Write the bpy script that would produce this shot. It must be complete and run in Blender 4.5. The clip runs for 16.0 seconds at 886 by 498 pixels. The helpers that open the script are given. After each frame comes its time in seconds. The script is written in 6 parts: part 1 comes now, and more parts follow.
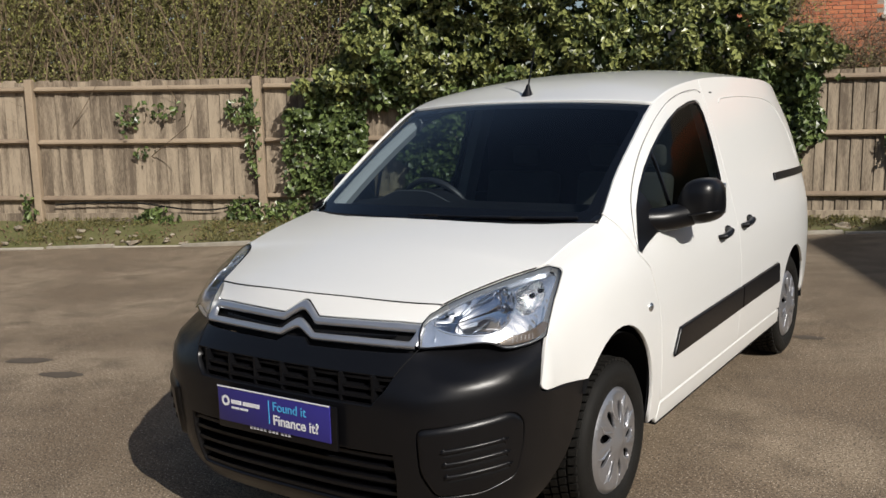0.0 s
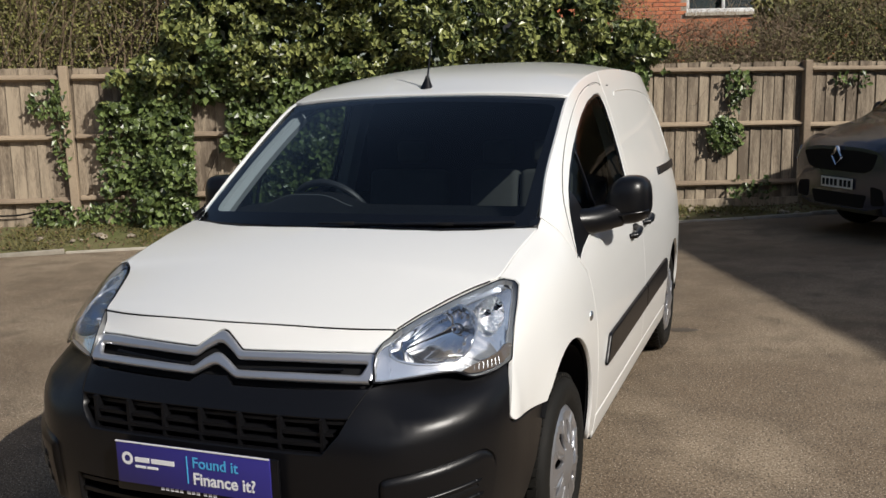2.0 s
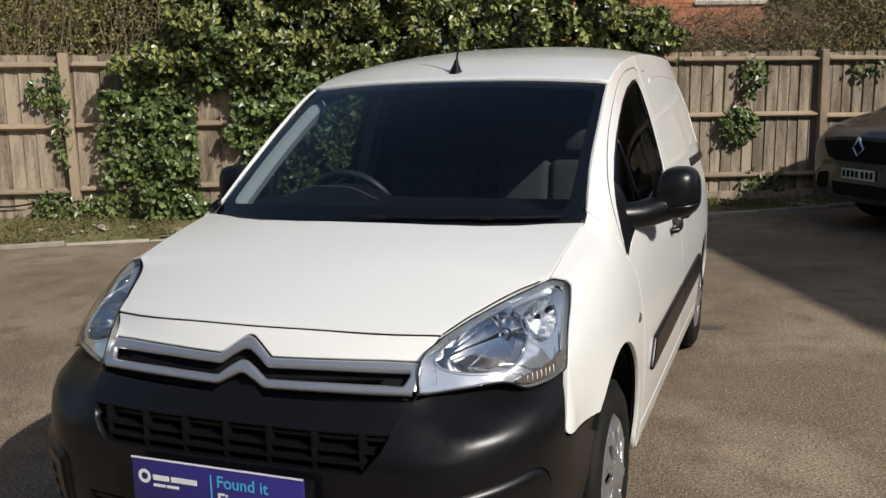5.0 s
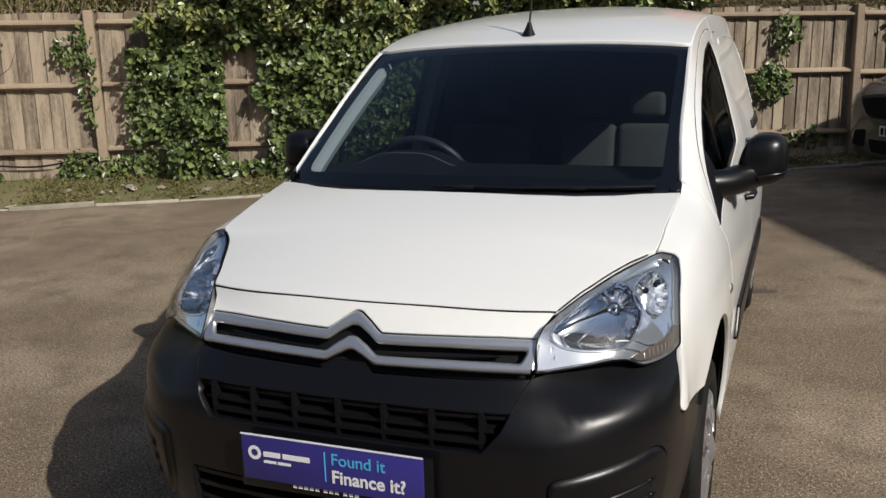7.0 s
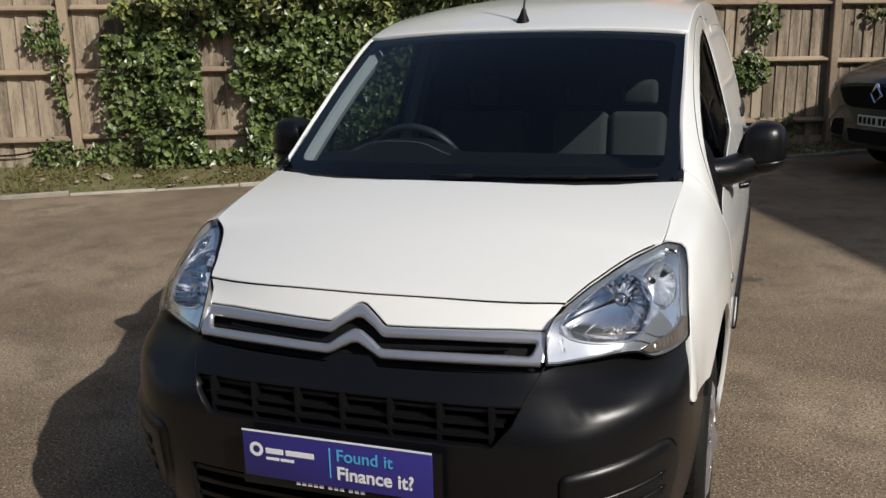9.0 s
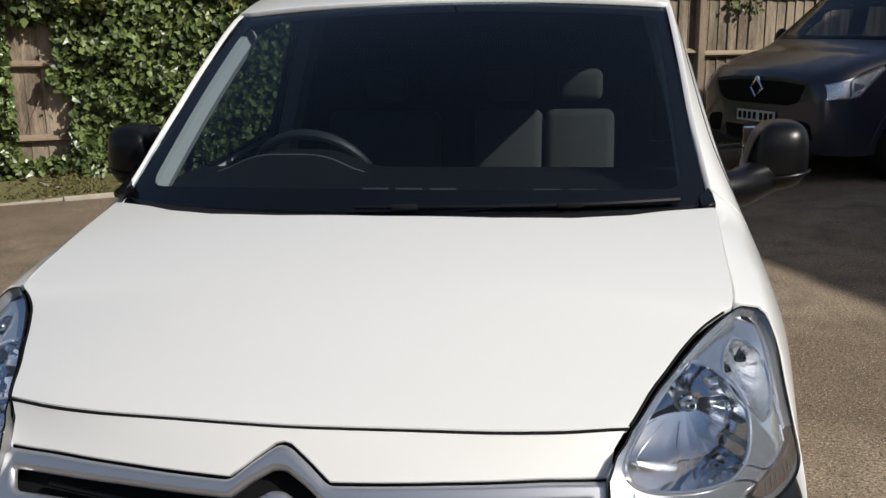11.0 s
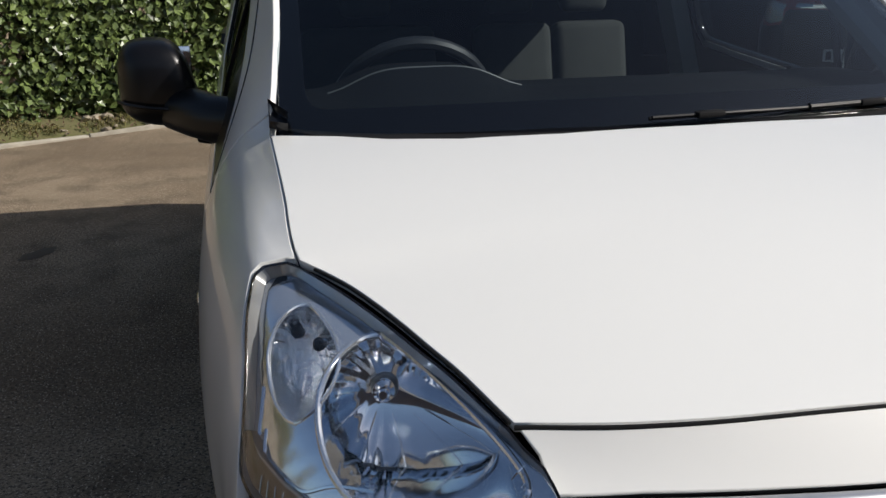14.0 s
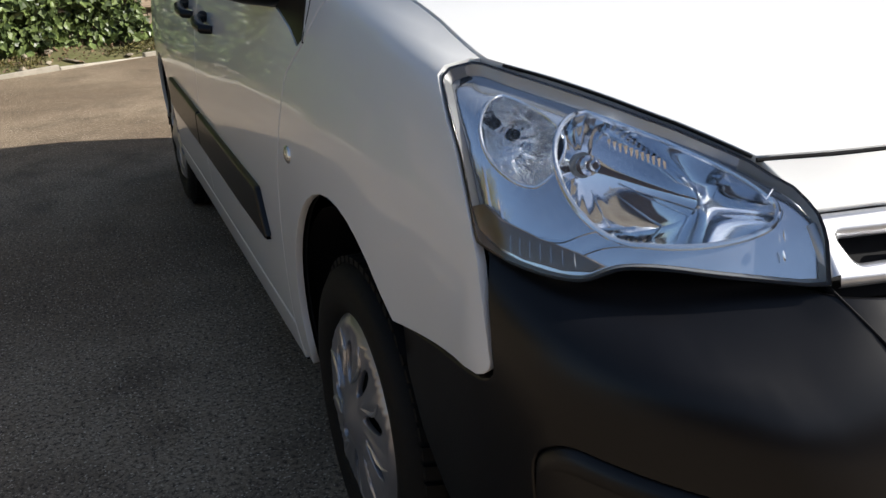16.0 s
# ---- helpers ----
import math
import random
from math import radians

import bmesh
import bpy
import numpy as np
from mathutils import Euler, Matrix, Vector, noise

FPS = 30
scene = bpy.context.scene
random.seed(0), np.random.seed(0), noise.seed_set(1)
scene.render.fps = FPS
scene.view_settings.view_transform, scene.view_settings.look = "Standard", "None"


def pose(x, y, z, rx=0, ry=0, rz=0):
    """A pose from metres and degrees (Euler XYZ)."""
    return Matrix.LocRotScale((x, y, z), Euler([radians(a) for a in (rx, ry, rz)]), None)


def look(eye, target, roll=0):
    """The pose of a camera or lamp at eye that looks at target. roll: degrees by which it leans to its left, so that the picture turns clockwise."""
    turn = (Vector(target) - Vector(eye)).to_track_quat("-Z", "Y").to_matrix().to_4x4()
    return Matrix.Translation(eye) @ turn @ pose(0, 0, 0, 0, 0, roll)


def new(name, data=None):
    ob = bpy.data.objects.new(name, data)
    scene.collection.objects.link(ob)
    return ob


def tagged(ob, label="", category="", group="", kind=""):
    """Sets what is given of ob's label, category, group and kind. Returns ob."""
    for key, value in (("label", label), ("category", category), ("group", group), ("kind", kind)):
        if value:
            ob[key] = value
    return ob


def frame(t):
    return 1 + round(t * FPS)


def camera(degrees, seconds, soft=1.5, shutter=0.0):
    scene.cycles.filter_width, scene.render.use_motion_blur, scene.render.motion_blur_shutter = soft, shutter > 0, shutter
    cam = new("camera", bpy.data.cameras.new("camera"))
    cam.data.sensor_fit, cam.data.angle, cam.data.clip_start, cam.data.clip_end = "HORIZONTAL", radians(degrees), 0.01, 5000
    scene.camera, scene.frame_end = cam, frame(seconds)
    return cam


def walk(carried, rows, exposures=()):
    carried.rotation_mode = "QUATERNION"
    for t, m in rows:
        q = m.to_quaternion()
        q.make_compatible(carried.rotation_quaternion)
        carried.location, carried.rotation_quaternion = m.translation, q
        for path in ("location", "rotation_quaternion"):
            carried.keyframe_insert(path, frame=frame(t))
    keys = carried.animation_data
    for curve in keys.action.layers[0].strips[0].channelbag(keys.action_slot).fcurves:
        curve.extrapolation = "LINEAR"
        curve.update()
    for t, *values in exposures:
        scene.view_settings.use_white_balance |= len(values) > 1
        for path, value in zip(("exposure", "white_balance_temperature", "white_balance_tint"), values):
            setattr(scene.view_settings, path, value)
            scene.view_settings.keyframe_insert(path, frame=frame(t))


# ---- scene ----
cam = camera(51.6, 16.0)
PATH = [
    (0, (2.198, -3.254, 1.614), (1.105, -1.607, 1.312), -1.8),
    (0.5, (1.964, -3.041, 1.583), (0.899, -1.376, 1.279), -1.8),
    (1, (1.785, -2.987, 1.586), (0.795, -1.274, 1.29), -1.8),
    (1.5, (1.663, -3.061, 1.618), (0.84, -1.263, 1.316), -1.7),
    (2, (1.592, -3.101, 1.628), (0.879, -1.262, 1.299), -1.8),
    (2.5, (1.571, -3.13, 1.641), (0.883, -1.284, 1.301), -1.8),
    (3, (1.555, -3.144, 1.64), (0.871, -1.296, 1.301), -1.8),
    (5.5, (1.265, -2.893, 1.605), (0.542, -1.061, 1.256), -1.6),
    (6, (1.141, -2.901, 1.618), (0.402, -1.074, 1.28), -1.6),
    (6.5, (1.088, -2.945, 1.64), (0.357, -1.122, 1.264), -1.7),
    (7, (1.087, -2.962, 1.656), (0.373, -1.147, 1.213), -1.8),
    (7.5, (1.093, -2.984, 1.662), (0.392, -1.166, 1.207), -1.8),
    (8, (1.089, -2.992, 1.658), (0.403, -1.17, 1.2), -1.8),
    (10.5, (0.625, -2.350, 1.610), (0.133, -0.474, 1.120), -1.09),
    (11, (0.469, -2.071, 1.579), (0.140, -0.158, 1.096), -1.38),
    (11.5, (0.303, -2.059, 1.568), (0.201, -0.120, 1.086), -0.97),
    (12, (0.171, -2.085, 1.542), (0.240, -0.152, 1.035), -0.96),
    (12.5, (-0.012, -1.970, 1.481), (0.150, -0.064, 0.897), -0.77),
    (13, (-0.195, -1.743, 1.428), (0.000, 0.152, 0.820), -0.83),
    (13.5, (-0.490, -1.664, 1.410), (-0.178, 0.224, 0.831), 0.21),
    (14, (-0.779, -1.586, 1.438), (-0.377, 0.280, 0.843), -0.95),
    (14.5, (-1.006, -1.418, 1.387), (-0.477, 0.415, 0.785), -0.91),
    (15, (-1.175, -1.389, 1.318), (-0.520, 0.401, 0.712), -0.98),
    (15.2, (-1.235, -1.464, 1.308), (-0.556, 0.310, 0.680), -1.12),
    (15.5, (-1.295, -1.546, 1.297), (-0.608, 0.211, 0.631), -1.53),
    (16, (-1.283, -1.606, 1.258), (-0.587, 0.137, 0.567), -1.69),
]
walk(cam, [(t, look(eye, target, roll)) for t, eye, target, roll in PATH],
     [(0, 0.0), (8, 0.0), (10.4, -0.12), (11, 0.0), (12, -0.04), (12.5, -0.06), (13, -0.31), (13.5, -0.15), (14, 0.11), (14.7, 0.24), (15.1, 0.28), (15.5, 0.29), (15.8, 0.55), (16, 0.7)])

# ---------------------------------------------------------------- light
world = bpy.data.worlds.new("sky")
scene.world = world
world.use_nodes = True
wn = world.node_tree
sky = wn.nodes.new("ShaderNodeTexSky")
sky.sky_type, sky.sun_disc = "NISHITA", False
SUN_WAY = Vector((1.28, -0.587, 1.0)).normalized()
sky.sun_elevation = math.asin(SUN_WAY.z)
sky.sun_rotation = math.atan2(SUN_WAY.x, SUN_WAY.y)
sky.air_density, sky.dust_density, sky.ozone_density = 1.0, 2.1, 0.9
wn.links.new(sky.outputs[0], wn.nodes["Background"].inputs[0])
wn.nodes["Background"].inputs[1].default_value = 0.081
sun_data = bpy.data.lights.new("sun", "SUN")
sun_data.energy, sun_data.angle, sun_data.color = 4.4, radians(0.55), (1.0, 0.955, 0.885)
sun = new("sun", sun_data)
sun.matrix_world = look((20, -10, 18), (20 - SUN_WAY.x, -10 - SUN_WAY.y, 18 - SUN_WAY.z))


# ---------------------------------------------------------------- materials
def material(name, colour, rough=0.5, metal=0.0, vary=0.0, scale=6.0, bump=0.0, bump_scale=200.0, second=None,
             coat=0.0, island=0.0, spec=0.5, rand=0.0, stretch=None):
    """A principled material: colour wanders between colour and second at two scales, with fine relief."""
    m = bpy.data.materials.new(name)
    m.use_nodes = True
    n, l = m.node_tree.nodes, m.node_tree.links
    p = n["Principled BSDF"]
    p.inputs["Roughness"].default_value, p.inputs["Metallic"].default_value = rough, metal
    p.inputs["Coat Weight"].default_value, p.inputs["Coat Roughness"].default_value = coat, 0.04
    p.inputs["Specular IOR Level"].default_value = spec
    p.inputs["Base Color"].default_value = (*colour, 1)
    if vary or rand or island:
        co = n.new("ShaderNodeTexCoord")
        a, b = n.new("ShaderNodeTexNoise"), n.new("ShaderNodeTexNoise")
        a.inputs["Scale"].default_value, b.inputs["Scale"].default_value = scale, scale * 11
        a.inputs["Detail"].default_value = b.inputs["Detail"].default_value = 4
        where = co.outputs["Object"]
        if stretch:
            info, mp, shift2 = n.new("ShaderNodeObjectInfo"), n.new("ShaderNodeMapping"), n.new("ShaderNodeMath")
            shift2.operation = "MULTIPLY"
            shift2.inputs[1].default_value = 40.0
            l.new(info.outputs["Random"], shift2.inputs[0])
            mp.inputs["Scale"].default_value = stretch
            l.new(shift2.outputs[0], mp.inputs["Location"])
            l.new(where, mp.inputs["Vector"])
            where = mp.outputs[0]
        for t in (a, b):
            l.new(where, t.inputs["Vector"])
        mean = n.new("ShaderNodeMath")
        mean.operation = "MULTIPLY_ADD"
        l.new(a.outputs[0], mean.inputs[0])
        mean.inputs[1].default_value = 0.62
        half = n.new("ShaderNodeMath")
        half.operation = "MULTIPLY"
        half.inputs[1].default_value = 0.38
        l.new(b.outputs[0], half.inputs[0])
        l.new(half.outputs[0], mean.inputs[2])
        last = mean
        for amount, kind in ((rand, "ob"), (island, "is")):
            if amount:
                src = n.new("ShaderNodeObjectInfo") if kind == "ob" else n.new("ShaderNodeNewGeometry")
                add = n.new("ShaderNodeMath")
                add.operation = "MULTIPLY_ADD"
                l.new(src.outputs["Random" if kind == "ob" else "Random Per Island"], add.inputs[0])
                add.inputs[1].default_value = amount
                shift = n.new("ShaderNodeMath")
                shift.operation = "SUBTRACT"
                shift.inputs[1].default_value = amount / 2
                l.new(last.outputs[0], shift.inputs[0])
                l.new(shift.outputs[0], add.inputs[2])
                last = add
        ramp = n.new("ShaderNodeMapRange")
        ramp.inputs[1].default_value, ramp.inputs[2].default_value = 0.5 - 0.25 / max(vary, 0.3), 0.5 + 0.25 / max(vary, 0.3)
        l.new(last.outputs[0], ramp.inputs[0])
        mix = n.new("ShaderNodeMix")
        mix.data_type = "RGBA"
        mix.inputs[6].default_value = (*colour, 1)
        mix.inputs[7].default_value = (*(second or [c * 0.6 for c in colour]), 1)
        l.new(ramp.outputs[0], mix.inputs[0])
        l.new(mix.outputs[2], p.inputs["Base Color"])
    if bump:
        co = n.new("ShaderNodeTexCoord")
        t, bp = n.new("ShaderNodeTexNoise"), n.new("ShaderNodeBump")
        t.inputs["Scale"].default_value, t.inputs["Detail"].default_value = bump_scale, 3
        l.new(co.outputs["Object"], t.inputs["Vector"])
        l.new(t.outputs[0], bp.inputs["Height"])
        bp.inputs["Strength"].default_value, bp.inputs["Distance"].default_value = min(1.0, bump), 0.004
        l.new(bp.outputs[0], p.inputs["Normal"])
    return m


def glass(name, tint, rough=0.0, least=0.045, most=0.9):
    """Thin clear pane: mostly see-through with a mirror-like gloss that grows at a slant."""
    m = bpy.data.materials.new(name)
    m.use_nodes = True
    n, l = m.node_tree.nodes, m.node_tree.links
    n.remove(n["Principled BSDF"])
    a, b, f, x = (n.new("ShaderNodeBsdfTransparent"), n.new("ShaderNodeBsdfGlossy"), n.new("ShaderNodeLayerWeight"),
                  n.new("ShaderNodeMixShader"))
    a.inputs[0].default_value, b.inputs[1].default_value = (*tint, 1), rough
    power, gain = n.new("ShaderNodeMath"), n.new("ShaderNodeMath")
    power.operation, gain.operation = "POWER", "MULTIPLY_ADD"
    power.inputs[1].default_value, gain.inputs[1].default_value, gain.inputs[2].default_value = 4.5, most, least
    l.new(f.outputs["Facing"], power.inputs[0])
    l.new(power.outputs[0], gain.inputs[0])
    l.new(gain.outputs[0], x.inputs[0])
    l.new(a.outputs[0], x.inputs[1])
    l.new(b.outputs[0], x.inputs[2])
    l.new(x.outputs[0], n["Material Output"].inputs[0])
    return m


PAINT = material("white_paint", (0.79, 0.788, 0.768), 0.32, vary=0.3, scale=3, second=(0.765, 0.763, 0.744), coat=0.8)
BLACK = material("black_plastic", (0.0030, 0.0030, 0.0042), 0.31, vary=0.5, scale=5, second=(0.0060, 0.0060, 0.0068), bump=0.06, bump_scale=900, spec=0.36)
MESH = material("matt_black_mesh", (0.0035, 0.0035, 0.0045), 0.5, vary=0.5, scale=8, second=(0.006, 0.006, 0.007), spec=0.22)
DARK = material("dark_void", (0.006, 0.006, 0.007), 0.8, spec=0.2)
GLOSS_BLACK = material("gloss_black", (0.006, 0.006, 0.008), 0.12, spec=0.25)
SILVER = material("satin_silver", (0.64, 0.65, 0.68), 0.33, 0.85, vary=0.3, scale=30, second=(0.58, 0.59, 0.62))
LAMP_SHELL = material("lamp_shell_silver", (0.84, 0.88, 0.94), 0.12, 0.86, vary=.5, scale=25, second=(.74, .80, .88))
LAMP_WALL = material("lamp_wall_grey", (0.19, 0.20, 0.215), 0.3, 0.3, vary=0.4, scale=40, second=(0.23, 0.225, 0.21))
SMOKE_WALL = material("smoky_lamp_wall", (0.40, 0.43, 0.47), 0.18, 0.7)
CAP = material("hubcap_silver", (0.42, 0.42, 0.44), 0.30, 0.75, vary=0.3, scale=20, second=(0.34, 0.34, 0.36))
CHROME = material("chrome", (0.86, 0.87, 0.9), 0.07, 1.0)
CHROME_SOFT = material("fluted_chrome", (0.88, 0.91, 0.95), 0.20, 1.0, bump=1.0, bump_scale=130)
BOWL = material("reflector_chrome", (0.84, 0.88, 0.93), 0.07, 1.0)
RUBBER = material("tyre_rubber", (0.008, 0.0078, 0.0075), 0.66, vary=0.8, scale=14, second=(0.016, 0.015, 0.013), spec=0.16, bump=0.3, bump_scale=300)
GLASS = glass("screen_glass", (0.58, 0.66, 0.70), least=0.066)
SIDE_GLASS = glass("door_glass", (0.34, 0.39, 0.38), least=0.04, most=0.10)
LENS = glass("lamp_lens", (0.96, 0.97, 0.98), least=0.07)
AMBER = material("smoky_reflector", (0.13, 0.085, 0.055), 0.14, 0.3, vary=1.0, scale=50, second=(.15, .145, .14))
SEAT = material("seat_cloth", (0.048, 0.051, 0.047), 0.9, vary=0.6, scale=20, bump=0.4, bump_scale=500)
DASH = material("dash_plastic", (0.008, 0.009, 0.011), 0.62, spec=0.15, bump=0.3, bump_scale=500)
HOOD_SHINE = material("hood_edge_shine", (0.10, 0.11, 0.115), 0.5, vary=0.3, scale=12)
WHEEL_GRIP = material("wheel_grip", (0.02, 0.022, 0.026), 0.42, spec=0.45)
TRIM = material("pale_cab_trim", (0.36, 0.39, 0.40), 0.7, vary=0.3, scale=8)
BLUE = material("plate_blue", (0.035, 0.03, 0.22), 0.35, vary=0.3, scale=10, second=(0.03, 0.026, 0.19))
WHITE_INK = material("white_print", (0.8, 0.8, 0.82), 0.4)
CYAN_INK = material("cyan_print", (0.08, 0.42, 0.75), 0.4)

# ---------------------------------------------------------------- mesh tools
def finish(name, bm, mat, parent=None, smooth=True, label="", angle=0.6):
    me = bpy.data.meshes.new(name)
    bm.normal_update()
    for e in bm.edges:
        e.smooth = not (len(e.link_faces) == 2 and e.calc_face_angle(0) > angle)
    for f in bm.faces:
        f.smooth = smooth
    bm.to_mesh(me)
    bm.free()
    if mat:
        me.materials.append(mat)
    ob = new(name, me)
    if parent:
        ob.parent = parent
    if label:
        ob["label"] = label
    return ob


def part(name, bm, mat, parent, label=""):
    return finish(name, bm, mat, parent, label=label)


def thing(name, label, category, group="", at=None):
    ob = new(name)
    if at is not None:
        ob.matrix_world = at
    return tagged(ob, label, category, group)


def crom(pts, n):
    """A Catmull-Rom curve through pts (rows of numbers), n samples a span."""
    p = np.array(pts, float)
    q = np.vstack([2 * p[0] - p[1], p, 2 * p[-1] - p[-2]])
    out = []
    for i in range(1, len(q) - 2):
        t = np.linspace(0, 1, n, endpoint=False)[:, None]
        a, b, c, d = q[i - 1], q[i], q[i + 1], q[i + 2]
        out.append(0.5 * (2 * b + (c - a) * t + (2 * a - 5 * b + 4 * c - d) * t ** 2 + (3 * b - a - 3 * c + d) * t ** 3))
    return np.vstack(out + [p[-1:]])


def at_key(keys, rows, k):
    """Smoothly interpolates rows (arrays) given at rising keys."""
    keys = list(keys)
    k = min(max(k, keys[0]), keys[-1])
    i = max(0, min(len(keys) - 2, int(np.searchsorted(keys, k, "right")) - 1))
    r = [np.array(v, float) for v in rows]
    h = keys[i + 1] - keys[i]
    t = (k - keys[i]) / h

    def slope(j):
        if j == 0:
            return (r[1] - r[0]) / (keys[1] - keys[0])
        if j == len(keys) - 1:
            return (r[-1] - r[-2]) / (keys[-1] - keys[-2])
        return (r[j + 1] - r[j - 1]) / (keys[j + 1] - keys[j - 1])
    m0, m1 = slope(i) * h, slope(i + 1) * h
    t2, t3 = t * t, t * t * t
    return (2 * t3 - 3 * t2 + 1) * r[i] + (t3 - 2 * t2 + t) * m0 + (-2 * t3 + 3 * t2) * r[i + 1] + (t3 - t2) * m1


def resample(poly, step):
    out = []
    for (ax, ay), (bx, by) in zip(poly, poly[1:] + poly[:1]):
        n = max(1, int(math.hypot(bx - ax, by - ay) / step))
        out += [(ax + (bx - ax) * i / n, ay + (by - ay) * i / n) for i in range(n)]
    return out


def area2(poly):
    return sum(a[0] * b[1] - b[0] * a[1] for a, b in zip(poly, poly[1:] + poly[:1]))


def inset(poly, d):
    """Moves a polygon's outline inwards by d."""
    s = 1 if area2(poly) > 0 else -1
    out = []
    for a, b, c in zip(poly[-1:] + poly[:-1], poly, poly[1:] + poly[:1]):
        u, v = Vector((b[0] - a[0], b[1] - a[1])), Vector((c[0] - b[0], c[1] - b[1]))
        if u.length < 1e-9 or v.length < 1e-9:
            out.append(b)
            continue
        u.normalize(), v.normalize()
        n = Vector((-u.y - v.y, u.x + v.x)) * s
        k = d / max(0.4, n.length / 2)
        n.normalize()
        out.append((b[0] + n.x * k, b[1] + n.y * k))
    return out


def round_poly(poly, r, n=4):
    """Rounds the corners of a polygon; r may be one radius or one a corner."""
    out = []
    rs = r if isinstance(r, (list, tuple)) else [r] * len(poly)
    for a, b, c, q in zip(poly[-1:] + poly[:-1], poly, poly[1:] + poly[:1], rs):
        b2, u, v = Vector(b), Vector(a) - Vector(b), Vector(c) - Vector(b)
        k = min(q, u.length * 0.45, v.length * 0.45)
        if k < 1e-4:
            out.append(tuple(b))
            continue
        p0, p2 = b2 + u.normalized() * k, b2 + v.normalized() * k
        for i in range(n + 1):
            t = i / n
            p = p0 * (1 - t) ** 2 + b2 * 2 * t * (1 - t) + p2 * t * t
            out.append((p.x, p.y))
    return out


def inside(p, poly):
    x, y = p
    hit = False
    for (ax, ay), (bx, by) in zip(poly, poly[1:] + poly[:1]):
        if (ay > y) != (by > y) and x < (bx - ax) * (y - ay) / (by - ay) + ax:
            hit = not hit
    return hit


def fill(loops, step):
    """Triangles of a region: loops[0] its outline, the rest holes. Points and triangles; the loops come first."""
    from mathutils.geometry import delaunay_2d_cdt
    pts, edges = [], []
    for lp in loops:
        k = len(pts)
        pts += lp
        edges += [(k + i, k + (i + 1) % len(lp)) for i in range(len(lp))]
    xs, ys = [p[0] for p in loops[0]], [p[1] for p in loops[0]]
    near = np.array(pts)
    nx, ny = int((max(xs) - min(xs)) / step) + 1, int((max(ys) - min(ys)) / step) + 1
    for i in range(nx + 1):
        for j in range(ny + 1):
            q = (min(xs) + i * step, min(ys) + j * step)
            if inside(q, loops[0]) and not any(inside(q, h) for h in loops[1:]):
                if np.min(np.abs(near - q).max(axis=1)) > step * 0.45:
                    pts.append(q)
    r = delaunay_2d_cdt([Vector(p) for p in pts], edges, [], 0, 1e-6)
    vs = [tuple(v) for v in r[0]]
    tris = []
    for f in r[2]:
        c = (sum(vs[i][0] for i in f) / 3, sum(vs[i][1] for i in f) / 3)
        if inside(c, loops[0]) and not any(inside(c, h) for h in loops[1:]):
            tris.append(tuple(f))
    first = {}
    for i, orig in enumerate(r[3]):
        for o in orig:
            first.setdefault(o, i)
    rings, k = [], 0
    for lp in loops:
        rings.append([first[k + i] for i in range(len(lp))])
        k += len(lp)
    return vs, tris, rings


def panel(name, poly, lift, mat, parent, step=0.04, holes=(), deep=0.014, flip=False, mirror=False, gap=0.0025, lip=0.0022,
          edge=0.03, label="", offset=0.0):
    """A pressed panel over the surface lift(u, v): outline with a rounded lip and a folded-in rim."""
    loops = []
    if lift is side:
        poly, holes, lift = conv(poly, edge), [conv(h, edge) for h in holes], side_w
    for i, lp in enumerate([poly, *holes]):
        q = resample(list(lp), edge)
        loops.append(inset(q, gap + lip) if i == 0 else inset(q, -(gap + lip)))
    vs, tris, rings = fill(loops, step)

    def point(u, v):
        p = Vector(lift(u, v))
        du, dv = Vector(lift(u + 0.004, v)) - Vector(lift(u - 0.004, v)), Vector(lift(u, v + 0.004)) - Vector(lift(u, v - 0.004))
        n = du.cross(dv).normalized()
        return p + (-n if flip else n) * offset, -n if flip else n
    data = [point(*v) for v in vs]
    co = [p for p, n in data]
    no = [n for p, n in data]
    faces = [tuple(t) for t in tris]
    for lp_i, ring in enumerate(rings):
        out2 = inset([vs[i] for i in ring], -lip if lp_i == 0 else lip)
        a = []
        for (u, v), i in zip(out2, ring):
            p, n = point(u, v)
            co.append(p - n * lip)
            no.append((n * 0.5 + (p - data[i][0]).normalized()).normalized())
            a.append(len(co) - 1)
        b = []
        for (u, v), i in zip(out2, ring):
            p, n = point(u, v)
            co.append(p - n * (lip + deep))
            no.append(Vector((0, 0, 0)))
            b.append(len(co) - 1)
        m = len(ring)
        for i in range(m):
            j = (i + 1) % m
            faces.append((ring[j], ring[i], a[i], a[j]))
            faces.append((a[j], a[i], b[i], b[j]))
    sx = -1 if mirror else 1
    me = bpy.data.meshes.new(name)
    # turn every face to follow its wanted normal
    out = []
    for f in faces:
        c = [co[i] for i in f]
        n = (c[1] - c[0]).cross(c[2] - c[0])
        w = sum((no[i] for i in f), Vector((0, 0, 0)))
        g = f if n.dot(w) >= 0 else f[::-1]
        out.append(g[::-1] if mirror else g)
    me.from_pydata([(p.x * sx, p.y, p.z) for p in co], [], out)
    me.polygons.foreach_set("use_smooth", [True] * len(me.polygons))
    me.normals_split_custom_set_from_vertices([(n.x * sx, n.y, n.z) for n in no])
    me.materials.append(mat)
    ob = new(name, me)
    ob.parent = parent
    if label:
        ob["label"] = label
    return ob


def both(fn):
    """Builds a part for each side of the vehicle."""
    return [fn(False), fn(True)]


